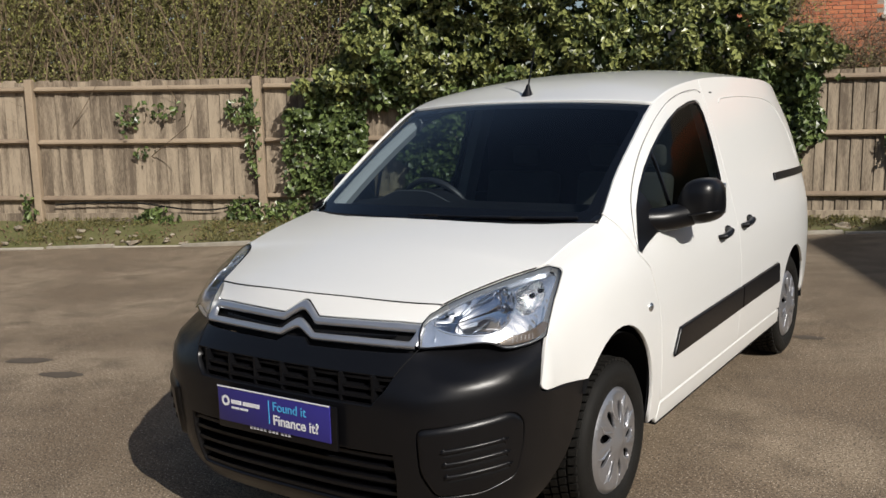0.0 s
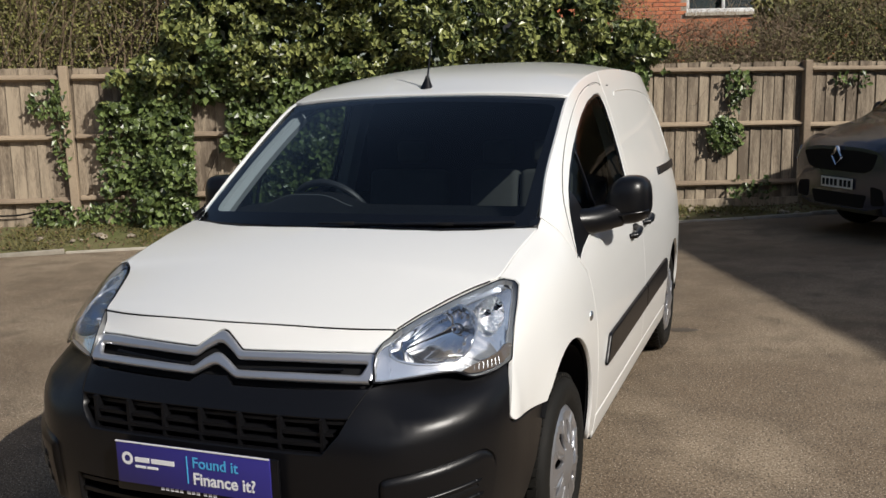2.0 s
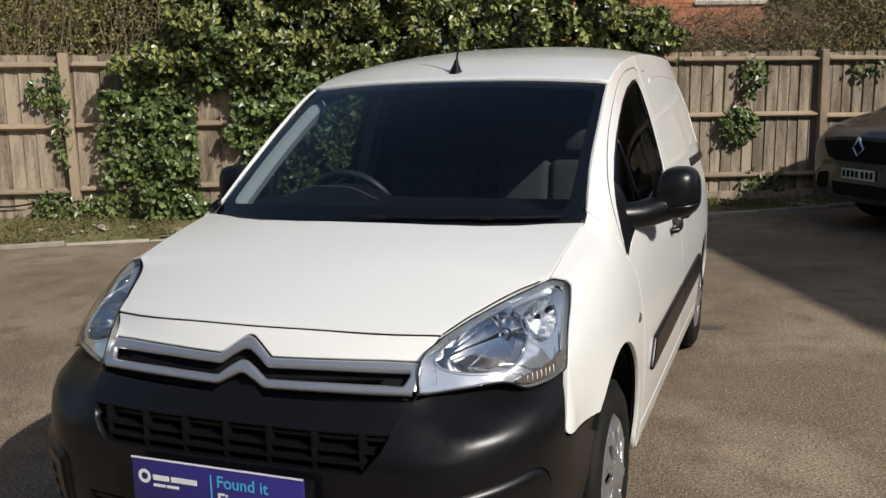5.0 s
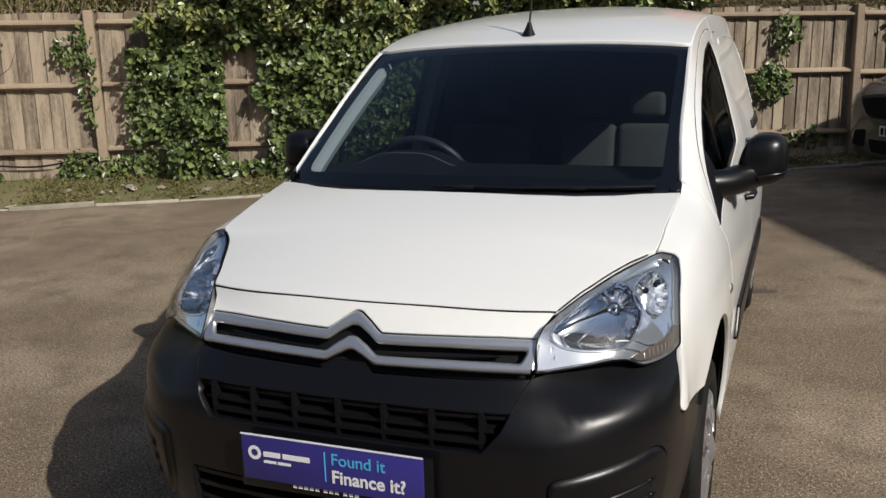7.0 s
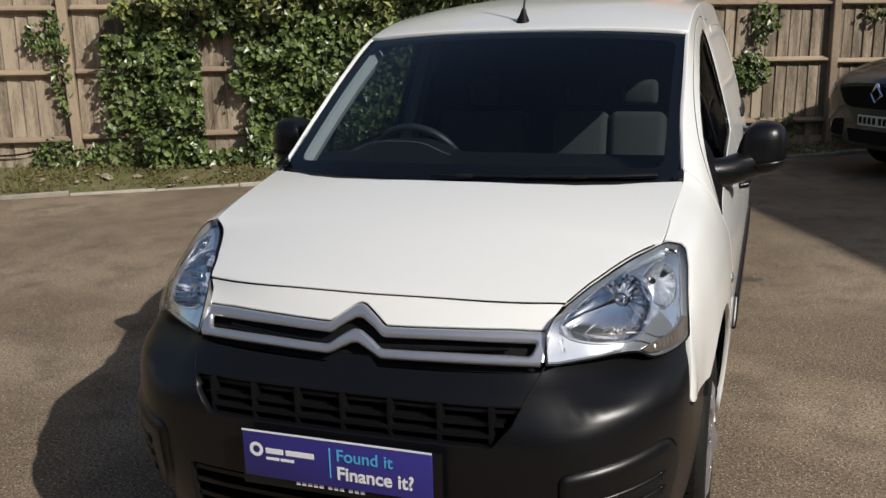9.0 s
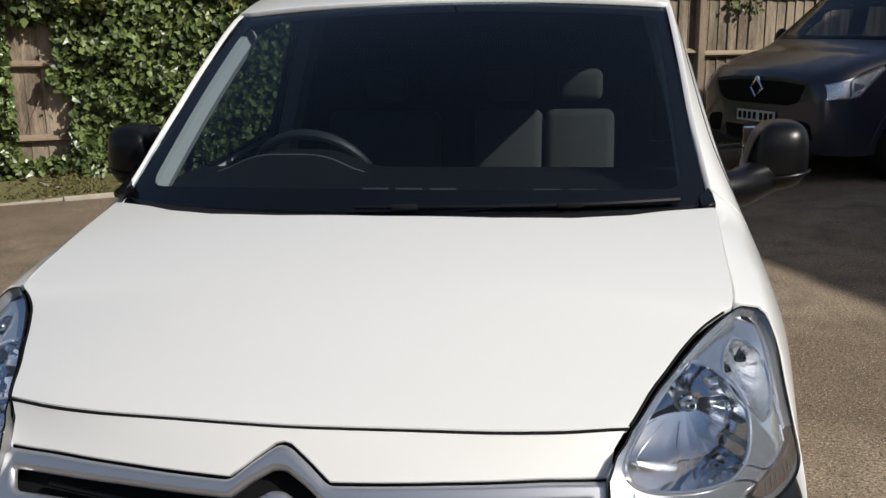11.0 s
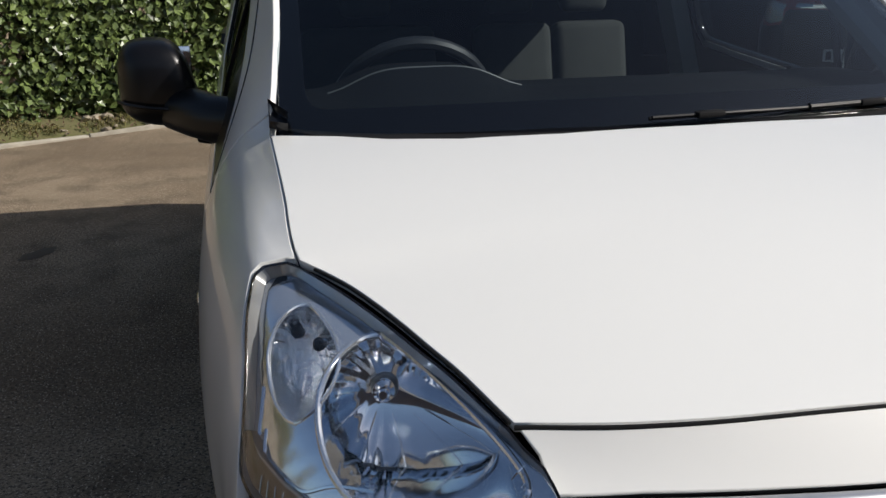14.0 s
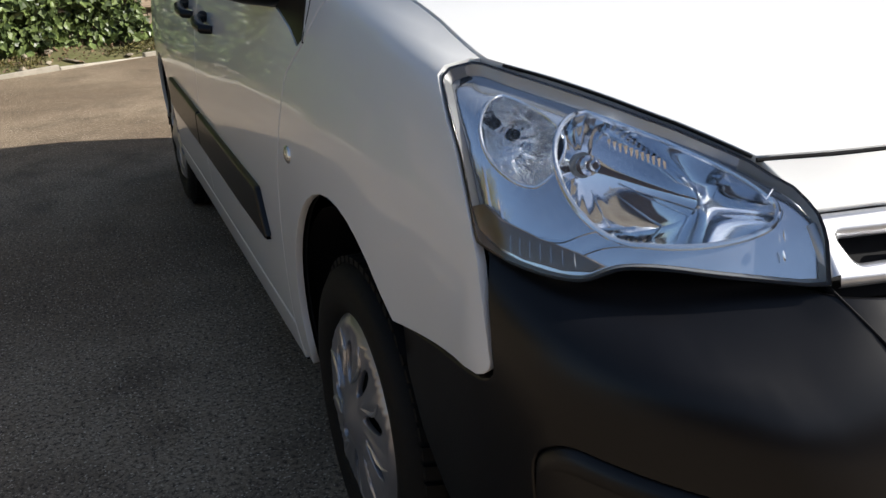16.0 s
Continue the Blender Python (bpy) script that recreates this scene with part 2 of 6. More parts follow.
def box(bm, lo, hi, m=None, bevel=0.0, seg=2):
    r = bmesh.ops.create_cube(bm, size=1)
    vs = r["verts"]
    for v in vs:
        v.co = Vector([(lo[i] + hi[i]) / 2 + v.co[i] * (hi[i] - lo[i]) for i in range(3)])
    if bevel:
        es = list({e for v in vs for e in v.link_edges})
        r2 = bmesh.ops.bevel(bm, geom=es, offset=bevel, segments=seg, affect="EDGES", profile=0.5)
        vs = list({v for f in r2["faces"] for v in f.verts} | {v for v in vs if v.is_valid})
    if m is not None:
        bmesh.ops.transform(bm, matrix=m, verts=vs)
    return vs


def tube(bm, pts, r, seg=8, cap=True):
    """A round bar along pts; r: one radius or one a point."""
    pts = [Vector(p) for p in pts]
    rs = r if isinstance(r, (list, tuple)) else [r] * len(pts)
    rings = []
    up = Vector((0, 0, 1))
    for i, p in enumerate(pts):
        d = (pts[min(i + 1, len(pts) - 1)] - pts[max(i - 1, 0)]).normalized()
        a = d.cross(up if abs(d.z) < 0.9 else Vector((1, 0, 0))).normalized()
        b = d.cross(a)
        rings.append([bm.verts.new(p + (a * math.cos(2 * math.pi * k / seg) + b * math.sin(2 * math.pi * k / seg)) * rs[i]) for k in range(seg)])
    for r0, r1 in zip(rings, rings[1:]):
        for k in range(seg):
            bm.faces.new((r0[k], r0[(k + 1) % seg], r1[(k + 1) % seg], r1[k]))
    if cap:
        bm.faces.new(rings[0][::-1])
        bm.faces.new(rings[-1])


def lathe(bm, prof, seg, axis="x", c=(0, 0, 0)):
    """Turns a profile of (radius, along) round an axis through c."""
    rings = []
    for r, a in prof:
        ring = []
        for k in range(seg):
            w = 2 * math.pi * k / seg
            ring.append(bm.verts.new((c[0] + a, c[1] + r * math.cos(w), c[2] + r * math.sin(w))))
        rings.append(ring)
    for r0, r1 in zip(rings, rings[1:]):
        for k in range(seg):
            bm.faces.new((r0[k], r0[(k + 1) % seg], r1[(k + 1) % seg], r1[k]))
    return rings


# ---------------------------------------------------------------- the white panel van
# x across, y towards its tail (front axle near y = 0), z up.
STATION = [-0.87, -0.75, -0.62, -0.51, -0.40, -0.20, 0.05, 0.30, 0.55, 0.82, 1.20, 1.80, 2.60, 3.05, 3.32, 3.45]
SECTION = [
    [(.548, .24), (.56, .30), (.585, .45), (.59, .62), (.565, .72), (.522, .80), (.475, .86), (.45, .915)],
    [(.688, .24), (.70, .30), (.73, .45), (.74, .62), (.73, .74), (.685, .85), (.615, .925), (.52, .968)],
    [(.768, .24), (.78, .30), (.815, .45), (.833, .62), (.828, .73), (.79, .87), (.70, .968), (.598, 1.010)],
    [(.788, .24), (.80, .30), (.829, .45), (.842, .62), (.838, .77), (.812, .905), (.745, 1.0), (.648, 1.036)],
    [(.808, .24), (.82, .30), (.842, .45), (.851, .62), (.849, .80), (.829, .93), (.785, 1.025), (.715, 1.057)],
    [(.833, .24), (.845, .29), (.870, .45), (.881, .62), (.875, .81), (.854, .95), (.805, 1.055), (.728, 1.105)],
    [(.853, .24), (.865, .28), (.884, .44), (.895, .62), (.889, .82), (.866, .97), (.815, 1.085), (.735, 1.152)],
    [(.854, .24), (.866, .28), (.885, .43), (.895, .62), (.891, .82), (.868, .98), (.800, 1.165), (.707, 1.322)],
    [(.854, .24), (.866, .28), (.885, .42), (.896, .62), (.893, .82), (.866, 1.0), (.780, 1.28), (.692, 1.474)],
    [(.854, .24), (.866, .28), (.885, .42), (.897, .62), (.893, .82), (.864, 1.01), (.758, 1.38), (.675, 1.614)],
    [(.854, .24), (.866, .28), (.885, .42), (.897, .62), (.893, .82), (.862, 1.02), (.752, 1.42), (.663, 1.695)],
    [(.854, .24), (.866, .28), (.885, .42), (.897, .62), (.894, .82), (.864, 1.02), (.752, 1.44), (.650, 1.738)],
    [(.854, .24), (.866, .28), (.885, .42), (.895, .62), (.892, .82), (.862, 1.02), (.752, 1.44), (.645, 1.738)],
    [(.838, .26), (.85, .30), (.868, .42), (.878, .62), (.876, .82), (.848, 1.02), (.742, 1.42), (.630, 1.712)],
    [(.798, .28), (.81, .32), (.828, .42), (.84, .62), (.84, .82), (.815, 1.02), (.715, 1.38), (.600, 1.640)],
    [(.738, .30), (.75, .34), (.765, .42), (.775, .62), (.775, .82), (.75, 1.00), (.665, 1.30), (.555, 1.525)],
]
EDGE_Y = [-.87, -.742, -.65, -.60, -.55, -.50, -.45, -.41, -.385, -.20, .05]
EDGE_P = [(.45, .915), (.523, .966), (.561, .991), (.585, 1.003), (.608, 1.0145), (.633, 1.0255), (.662, 1.0365), (.695, 1.047), (.722, 1.0565), (.728, 1.105), (.735, 1.152)]
_cache = {}


def section(y):
    k = round(y, 4)
    if k not in _cache:
        rows = at_key(STATION, SECTION, k)
        if k < .05:        # the bonnet's edge
            rows[-1] = at_key(EDGE_Y, EDGE_P, k)
        _cache[k] = crom(rows, 14)
    return _cache[k]


def side(y, z):
    """The body's side: the point at y along and z up."""
    s = section(y)
    return (float(np.interp(z, np.maximum.accumulate(s[:, 1]), s[:, 0])), y, z)


def side_w(y, w):
    """The same surface by y and w = z - x, which runs evenly over flank and shoulder alike."""
    s = section(y)
    k = np.maximum.accumulate(s[:, 1] - s[:, 0])
    return (float(np.interp(w, k, s[:, 0])), y, float(np.interp(w, k, s[:, 1])))


def conv(poly, step=.03):
    """An outline of (y, z) on the body's side, as (y, w)."""
    return [(y, z - side(y, z)[0]) for y, z in resample(list(poly), step)]


def top_z(y):
    return float(section(y)[-1][1])


def top_x(y):
    return float(section(y)[-1][0])


def bonnet(x, y):
    zc = float(at_key([-0.86, -0.818, -0.7, -0.4, -0.1, 0.08], [[.955], [.978], [1.014], [1.098], [1.163], [1.19]], y)[0])
    e = min(max(y, -.742), .05)
    ze = float(at_key([-0.86, -0.818, -0.7, -0.4, -0.1, 0.08], [[.955], [.978], [1.014], [1.098], [1.163], [1.19]], e)[0])
    k = (ze - top_z(e) - .001) / top_x(e) ** 2        # it meets the wing and the lamp along its edge
    return (x, y, zc - k * x * x)


def nose(x, z):
    """The leaning front between bonnet and bumper."""
    yc = float(at_key([.79, .82, .86, .906, .95, .976, 1.0], [[-.918], [-.908], [-.892], [-.868], [-.838], [-.818], [-.797]], z)[0])
    k = float(np.interp(z, [.83, .915, .966], [.17, .30, .33]))
    return (x, yc + k * x * x, z)


def screen(a, b):
    """The windscreen: a across from -1 to 1, b from its foot to its head."""
    f = Vector((.722 * a, -0.075 + 0.125 * a * a, 1.160 - 0.010 * a * a))
    h = Vector((.675 * a, 0.752 + 0.068 * a * a, 1.636 - 0.030 * a * a))
    n = Vector((0.0, -0.5, 0.86))
    return tuple(f.lerp(h, b) + n * math.sin(math.pi * b) * (0.014 + 0.02 * (1 - a * a)))


def roof(x, y):
    xe, ze = top_x(y), top_z(y)
    zc = float(at_key([0.70, 0.82, 1.2, 1.8, 2.6, 3.2, 3.45], [[1.62], [1.658], [1.745], [1.798], [1.80], [1.752], [1.585]], y)[0])
    q = min(1.1, abs(x) / xe)
    return (x, y, ze + (zc - ze) * (1 - q ** 2.6))


BUMPER_Z = [0.22, 0.30, 0.42, 0.555, 0.668, 0.728, 0.778, 0.818, 0.845]
PLAN = [
    [(0, -.93), (.25, -.925), (.45, -.90), (.56, -.85), (.65, -.77), (.72, -.66), (.755, -.54), (.775, -.43), (.785, -.33)],
    [(0, -.985), (.25, -.98), (.45, -.955), (.57, -.91), (.67, -.82), (.75, -.70), (.79, -.57), (.81, -.44), (.818, -.33)],
    [(0, -1.01), (.25, -1.005), (.45, -.985), (.58, -.94), (.69, -.85), (.772, -.725), (.812, -.59), (.83, -.45), (.838, -.33)],
    [(0, -1.018), (.25, -1.013), (.45, -.995), (.59, -.955), (.705, -.865), (.79, -.735), (.828, -.60), (.842, -.45), (.848, -.33)],
    [(0, -1.012), (.25, -1.007), (.45, -.99), (.595, -.95), (.712, -.86), (.80, -.735), (.835, -.60), (.845, -.45), (.85, -.33)],
    [(0, -.995), (.25, -.99), (.45, -.97), (.585, -.925), (.705, -.84), (.797, -.72), (.834, -.59), (.846, -.45), (.85, -.33)],
    [(0, -.965), (.25, -.96), (.45, -.935), (.565, -.88), (.685, -.79), (.785, -.68), (.831, -.57), (.845, -.44), (.85, -.33)],
    [(0, -.925), (.25, -.92), (.45, -.89), (.54, -.83), (.655, -.735), (.765, -.64), (.825, -.55), (.843, -.44), (.85, -.33)],
    [(0, -.893), (.25, -.888), (.45, -.866), (.53, -.80), (.64, -.70), (.74, -.62), (.815, -.53), (.84, -.43), (.848, -.33)],
]
_plan = {}


SHOULDER_U = (.39, .53, .67, .85)


def swell(a, z):
    """How far the bumper's round shoulder is drawn up towards its crease under the lamp."""
    crease = float(np.interp(a, SHOULDER_U, (.67, .725, .757, .772)))
    f = min(1, max(0, (z - crease + .20) / .19)) if z < crease - .01 else min(1, max(0, 1 - (z - crease + .01) / .060))
    side_f = min(1, max(0, (a - SHOULDER_U[0]) / .22), max(0, (SHOULDER_U[3] + .12 - a) / .22))
    return .019 * f * f * (3 - 2 * f) * side_f * side_f * (3 - 2 * side_f)


def bumper(u, z):
    """The front bumper: u along it from the middle (about metres), z up."""
    k = round(z - swell(abs(u), z), 4)
    if k not in _plan:
        c = crom(at_key(BUMPER_Z, PLAN, k), 12)
        _plan[k] = (c, np.linspace(0, 1.32, len(c)))
    c, w = _plan[k]
    a = abs(u)
    x, y = float(np.interp(a, w, c[:, 0])), float(np.interp(a, w, c[:, 1]))
    return (math.copysign(x, u) if u else 0.0, y, z)


def bumper_u(x, z):
    """How far along the bumper the place x lies."""
    bumper(0, z)
    c, w = _plan[round(z, 4)]
    return float(np.interp(x, c[:, 0], w))


def bumper_uy(y, z):
    """How far along the bumper its side reaches the place y."""
    bumper(0, z)
    c, w = _plan[round(z, 4)]
    return float(np.interp(y, np.maximum.accumulate(c[:, 1]), w))


def ellipse(cy, cz, a, b, w0, w1, n=18):
    return [(cy + a * math.cos(radians(w0 + (w1 - w0) * i / n)), cz + b * math.sin(radians(w0 + (w1 - w0) * i / n))) for i in range(n + 1)]


van = thing("panel_van", "white panel van with black bumper and mirrors parked on asphalt", "van")
SEAM = 1.51
ARCH = ellipse(-0.065, 0.39, 0.322, 0.388, 141, -14)       # from the bumper over the wheel to the sill


def edge_top(y0, y1, n, d=0.0):
    return [(y0 + (y1 - y0) * i / n, top_z(y0 + (y1 - y0) * i / n) - d) for i in range(n + 1)]




def lamp_inner(z):
    """Where along the body the lamp's inner edge lies at height z."""
    ys = np.linspace(-.87, -.70, 69)
    x = float(np.interp(z, [.83, .86, .89, .915, .94, .96], [.503, .498, .494, .495, .503, .523]))
    return float(np.interp(x, [side(float(y), z)[0] for y in ys], ys))


LAMP = ([(-.374, 1.0545), (-.362, 1.047)] + [(float(p), float(q)) for p, q in crom([(-.368, 1.037), (-.390, 1.020), (-.413, 1.004), (-.464, .957), (-.521, .893), (-.552, .855)], 5)]
        + [(float(p), float(q)) for p, q in crom([(-.563, .846), (-.600, .840), (-.637, .832), (-.683, .8265), (-.711, .829), (-.735, .846), (-.765, .849), (-.805, .843), (lamp_inner(.834) + .012, .836)], 5)]
        + [(lamp_inner(z), z) for z in (.838, .855, .87, .885, .90, .915, .93, .942)] + edge_top(-.742, -.389, 26, .002))
FENDER = [(-.558, .849), (-.576, .826), (-.602, .772), (-.622, .716), (-.627, .700), (-.626, .688), (-.617, .678), (-.602, .672), (-.47, .660), (-.325, .640)] + ARCH[1:] + [(.345, .30), (.362, .36), (.325, .736),
         (.256, .955), (.180, 1.018), (.135, 1.115), (.106, 1.185)] + edge_top(.05, -.380, 6, .001) + [(-.370, 1.056), (-.358, 1.047), (-.364, 1.036), (-.411, 1.003), (-.464, .955), (-.521, .891)]
DOOR = [(.368, .36), (.330, .736), (.262, .955), (.186, 1.022), (.215, 1.10), (.30, 1.212), (.41, 1.312), (.52, 1.395), (.64, 1.468), (.80, 1.548), (.99, 1.615),
        (1.20, 1.655), (1.40, 1.668), (SEAM - .03, 1.655), (SEAM - .008, 1.60), (SEAM - .003, 1.2), (SEAM - .003, .36)]
WINDOW = [(.190, 1.034), (.235, 1.095), (.31, 1.182), (.40, 1.262), (.50, 1.335), (.62, 1.406), (.75, 1.470), (.90, 1.530), (1.08, 1.583), (1.25, 1.612), (1.36, 1.620), (1.41, 1.605),
          (1.437, 1.56), (1.446, 1.45), (1.442, 1.33), (1.43, 1.22), (1.40, 1.172), (1.20, 1.15), (.90, 1.125), (.60, 1.095), (.42, 1.070), (.30, 1.042), (.215, 1.015)]
FRAME = [(.108, 1.188), (.182, 1.024)] + [p for p in DOOR[4:15]] + edge_top(SEAM - .008, .06, 20, .001)
REAR_ARCH = ellipse(2.728, 0.37, 0.335, 0.33, -12, 192)
CARGO = [(SEAM, .36), (2.40, .36)] + REAR_ARCH[::-1][1:-1] + [(3.07, .34), (3.43, .36)] + edge_top(3.43, SEAM, 16, .001)
SILL = [(.345, .262), (2.43, .262), (2.40, .352), (.37, .352)]

both(lambda m: panel("front_wing", FENDER, side, PAINT, van, mirror=m, step=.035, gap=.0015, lip=.0012))
doors = both(lambda m: panel("front_door", DOOR, side, PAINT, van, holes=[WINDOW], mirror=m, step=.045, gap=.0012, lip=.0012))
both(lambda m: panel("pillar", FRAME, side, PAINT, van, mirror=m, step=.03, gap=.0014, lip=.0014))
both(lambda m: panel("load_side", CARGO, side, PAINT, van, mirror=m, step=.05, gap=.0010, lip=.0010))
both(lambda m: panel("sill", SILL, side, PAINT, van, mirror=m, step=.04))
for m in (False, True):          # dark rubber in the seam round each front door
    bm = bmesh.new()
    pts = [Vector(side(float(y), float(z))) for y, z in crom(DOOR[3:14], 4)]
    tube(bm, [(-p.x + .002 if m else p.x - .002, p.y - .0022, p.z + .0022) for p in pts], .0022, 6)
    part("door_seal", bm, DARK, doors[int(m)])
panes = [panel("window_pane", inset(WINDOW, -.004), side, SIDE_GLASS, d, mirror=bool(i), step=.06, offset=-.008, deep=.002) for i, d in enumerate(doors)]
for p in panes:
    p.visible_shadow = False
for i, d in enumerate(doors):        # black quarter triangle, divider and rubber round the glass
    panel("mirror_sail", [(.192, 1.034), (.235, 1.095), (.31, 1.182), (.40, 1.262), (.45, 1.18), (.50, 1.085), (.42, 1.070), (.30, 1.042), (.215, 1.015)], side, BLACK, d,
          mirror=bool(i), step=.04, offset=-.001)
    panel("window_seal", inset(WINDOW, .001), side, GLOSS_BLACK, d, holes=[inset(WINDOW, .016)], mirror=bool(i), step=.03, edge=.03, offset=-.003)
    panel("window_divider", [(.622, 1.40), (.638, 1.408), (.668, 1.105), (.654, 1.10)], side, GLOSS_BLACK, d, mirror=bool(i), step=.03, offset=-.002)

# bonnet, front panel, screen and roof
SHUT = [(float(p), float(q)) for p, q in crom([(-.523, -.742), (-.40, -.778), (-.25, -.802), (0, -.818), (.25, -.802), (.40, -.778), (.523, -.742)], 5)]
LAMP_TOP = [(.523, -.742)] + [(top_x(y), y) for y in np.linspace(-.725, -.388, 26)]
BACK = [(.735, .05), (.62, .0), (.54, -.045), (.42, -.085), (.25, -.108), (0, -.116), (-.25, -.108), (-.42, -.085), (-.54, -.045), (-.62, .0), (-.735, .05)]
panel("bonnet", [(x, y + .0005) for x, y in SHUT] + LAMP_TOP[1:] + [(top_x(y), y) for y in np.linspace(-.36, .03, 10)] + BACK + [(-top_x(y), y) for y in np.linspace(.03, -.36, 10)] + [(-x, y) for x, y in LAMP_TOP[::-1][:-1]], bonnet, PAINT, van, step=.045, edge=.02, gap=.0010, lip=.0010)


def front_face(x, z):
    """The leaning front, drawn up to meet the bonnet's edge."""
    p = nose(x, z)
    a = min(.523, abs(x))
    ys = float(np.interp(a, [q[0] for q in SHUT], [q[1] for q in SHUT]))
    zt = bonnet(a, ys)[2]
    f = min(1.2, max(0, (z - .915) / (zt - .915)))
    return (x, p[1] + (ys - nose(a, zt)[1]) * f * f, z)


FOOT = [(.4965, .9065), (.40, .910), (.25, .910), (.080, .908), (.042, .935), (.012, .954), (0, .956)]
NOSE = [(x, bonnet(x, y)[2] - .0008) for x, y in SHUT[::-1]] + [(-.5035, .94)] + [(-x, z) for x, z in FOOT] + FOOT[::-1][1:] + [(.5035, .94)]
panel("front_panel", NOSE, front_face, PAINT, van, step=.03, gap=.001, edge=.02)
bm = bmesh.new()         # dark rubber in the shut line
tube(bm, [Vector(bonnet(x, y)) + Vector((0, -.001, -.0044)) for x, y in SHUT], .0030, 8)
part("bonnet_seal", bm, DARK, van)
SCREEN = [(-1, 0), (1, 0), (1, 1), (-1, 1)]
screen_ob = panel("windscreen", SCREEN, screen, GLASS, van, step=.1, edge=.1, gap=.002, lip=.002, offset=-.003, deep=.002)
screen_ob.visible_shadow = False
panel("screen_border", SCREEN, screen, GLOSS_BLACK, van, holes=[round_poly([(-.93, .085), (.93, .085), (.935, .945), (-.935, .945)], .06)], step=.1, edge=.06, gap=.001, lip=.002, offset=-.009, deep=.002)
panel("roof", [(x, .757 + .066 * (x / .675) ** 2) for x in np.linspace(-.672, .672, 17)] + [(top_x(y) - .001, y) for y in np.linspace(.86, 3.43, 22)]
      + [(-top_x(y) + .001, y) for y in np.linspace(3.43, .86, 22)], roof, PAINT, van, step=.06)

# bumper with its openings
def bu(x, z, s=1):
    return (s * bumper_u(x, z), z)


def ring_u(pts):
    """An outline given by half, from the middle's right side, mirrored to the left."""
    r = [bu(x, z) for x, z in pts]
    return r + [(-u, z) for u, z in r[::-1]]


def by(y, z):
    return (bumper_uy(y, z), z)


BUMP_OUT = [bu(.045, .838), bu(.076, .818), bu(.13, .819), bu(.30, .8215), bu(.485, .825), bu(.548, .833), bu(.598, .8395), bu(.654, .845), bu(.690, .843), bu(.708, .834), bu(.730, .8245), bu(.757, .8225), bu(.785, .828), bu(.80, .836), by(-.562, .846), by(-.604, .772), by(-.625, .714), by(-.630, .698), by(-.629, .685), by(-.619, .675), by(-.603, .668),
            by(-.47, .657), by(-.335, .640), by(-.345, .56), by(-.385, .47), by(-.44, .39), by(-.52, .31), by(-.58, .25), bu(.70, .232), bu(.46, .226)]
BUMP_OUT = BUMP_OUT + [(-u, z) for u, z in BUMP_OUT[::-1]]
MESH_HOLE = ring_u([(.455, .755), (.44, .72), (.395, .665)])
LOW_HOLE = ring_u([(.47, .505), (.475, .42), (.46, .30)])
FOG = [bu(.555, .598), bu(.79, .636), bu(.808, .60), bu(.80, .52), bu(.775, .40), bu(.70, .36), bu(.59, .36), bu(.555, .45)]
FOG = round_poly(FOG, .03)
bumper_ob = panel("front_bumper", BUMP_OUT, bumper, BLACK, van, holes=[MESH_HOLE, LOW_HOLE, FOG, [(-u, z) for u, z in FOG]], step=.035, gap=.001, lip=.004,
                  deep=.03, edge=.025)
for s in (1, -1):       # raised lamp blanks with a chamfered border and three scooped ribs
    blank = panel("fog_blank", [(s * u, z) for u, z in FOG], bumper, BLACK, bumper_ob, step=.04, edge=.02, offset=.016, lip=.026, deep=.012, gap=-.004)
    for z in (.535, .490, .445):
        rib = [(s * bumper_u(x, z), z + dz) for x, dz in ((.625, .002), (.70, .016), (.765, .026), (.768, .012), (.70, .001), (.628, -.010))]
        panel("rib", round_poly(rib, .006), bumper, BLACK, blank, step=.04, edge=.02, offset=.023, deep=.014, lip=.006)
        panel("rib_slot", [(u, q - .0165) for u, q in round_poly(rib, .006)], bumper, DARK, blank, step=.04, edge=.02, offset=.0165, deep=.002, lip=.001)
for s in (1, -1):       # split line from the lamp to the mesh
    bm = bmesh.new()
    tube(bm, [Vector(bumper(s * bumper_u(.495 - .035 * t, .83 - .072 * t), .83 - .072 * t)) for t in np.linspace(0, 1, 8)], .0022, 6)
    part("split_line", bm, DARK, bumper_ob)
for i, z in enumerate((.742, .712, .684)):
    bm = bmesh.new()
    w = .45 - .06 * i / 2
    prev = None
    for k in range(21):
        x = -w + 2 * w * k / 20
        p = Vector(bumper(math.copysign(bumper_u(abs(x), z), x), z))
        cur = [bm.verts.new((p.x, p.y + dy, p.z + dz)) for dy, dz in ((.018, .005), (.05, .006), (.05, -.006), (.018, -.005))]
        if prev:
            for q in range(4):
                bm.faces.new((prev[q], cur[q], cur[(q + 1) % 4], prev[(q + 1) % 4]))
        prev = cur
    part("mesh_slat", bm, MESH, bumper_ob)
for k in range(7):
    x = -.39 + .13 * k
    p = Vector(bumper(math.copysign(bumper_u(abs(x), .70), x), .70))
    bm = bmesh.new()
    box(bm, (p.x - .005, p.y + .014, .66), (p.x + .005, p.y + .05, .757))
    part("mesh_upright", bm, MESH, bumper_ob)
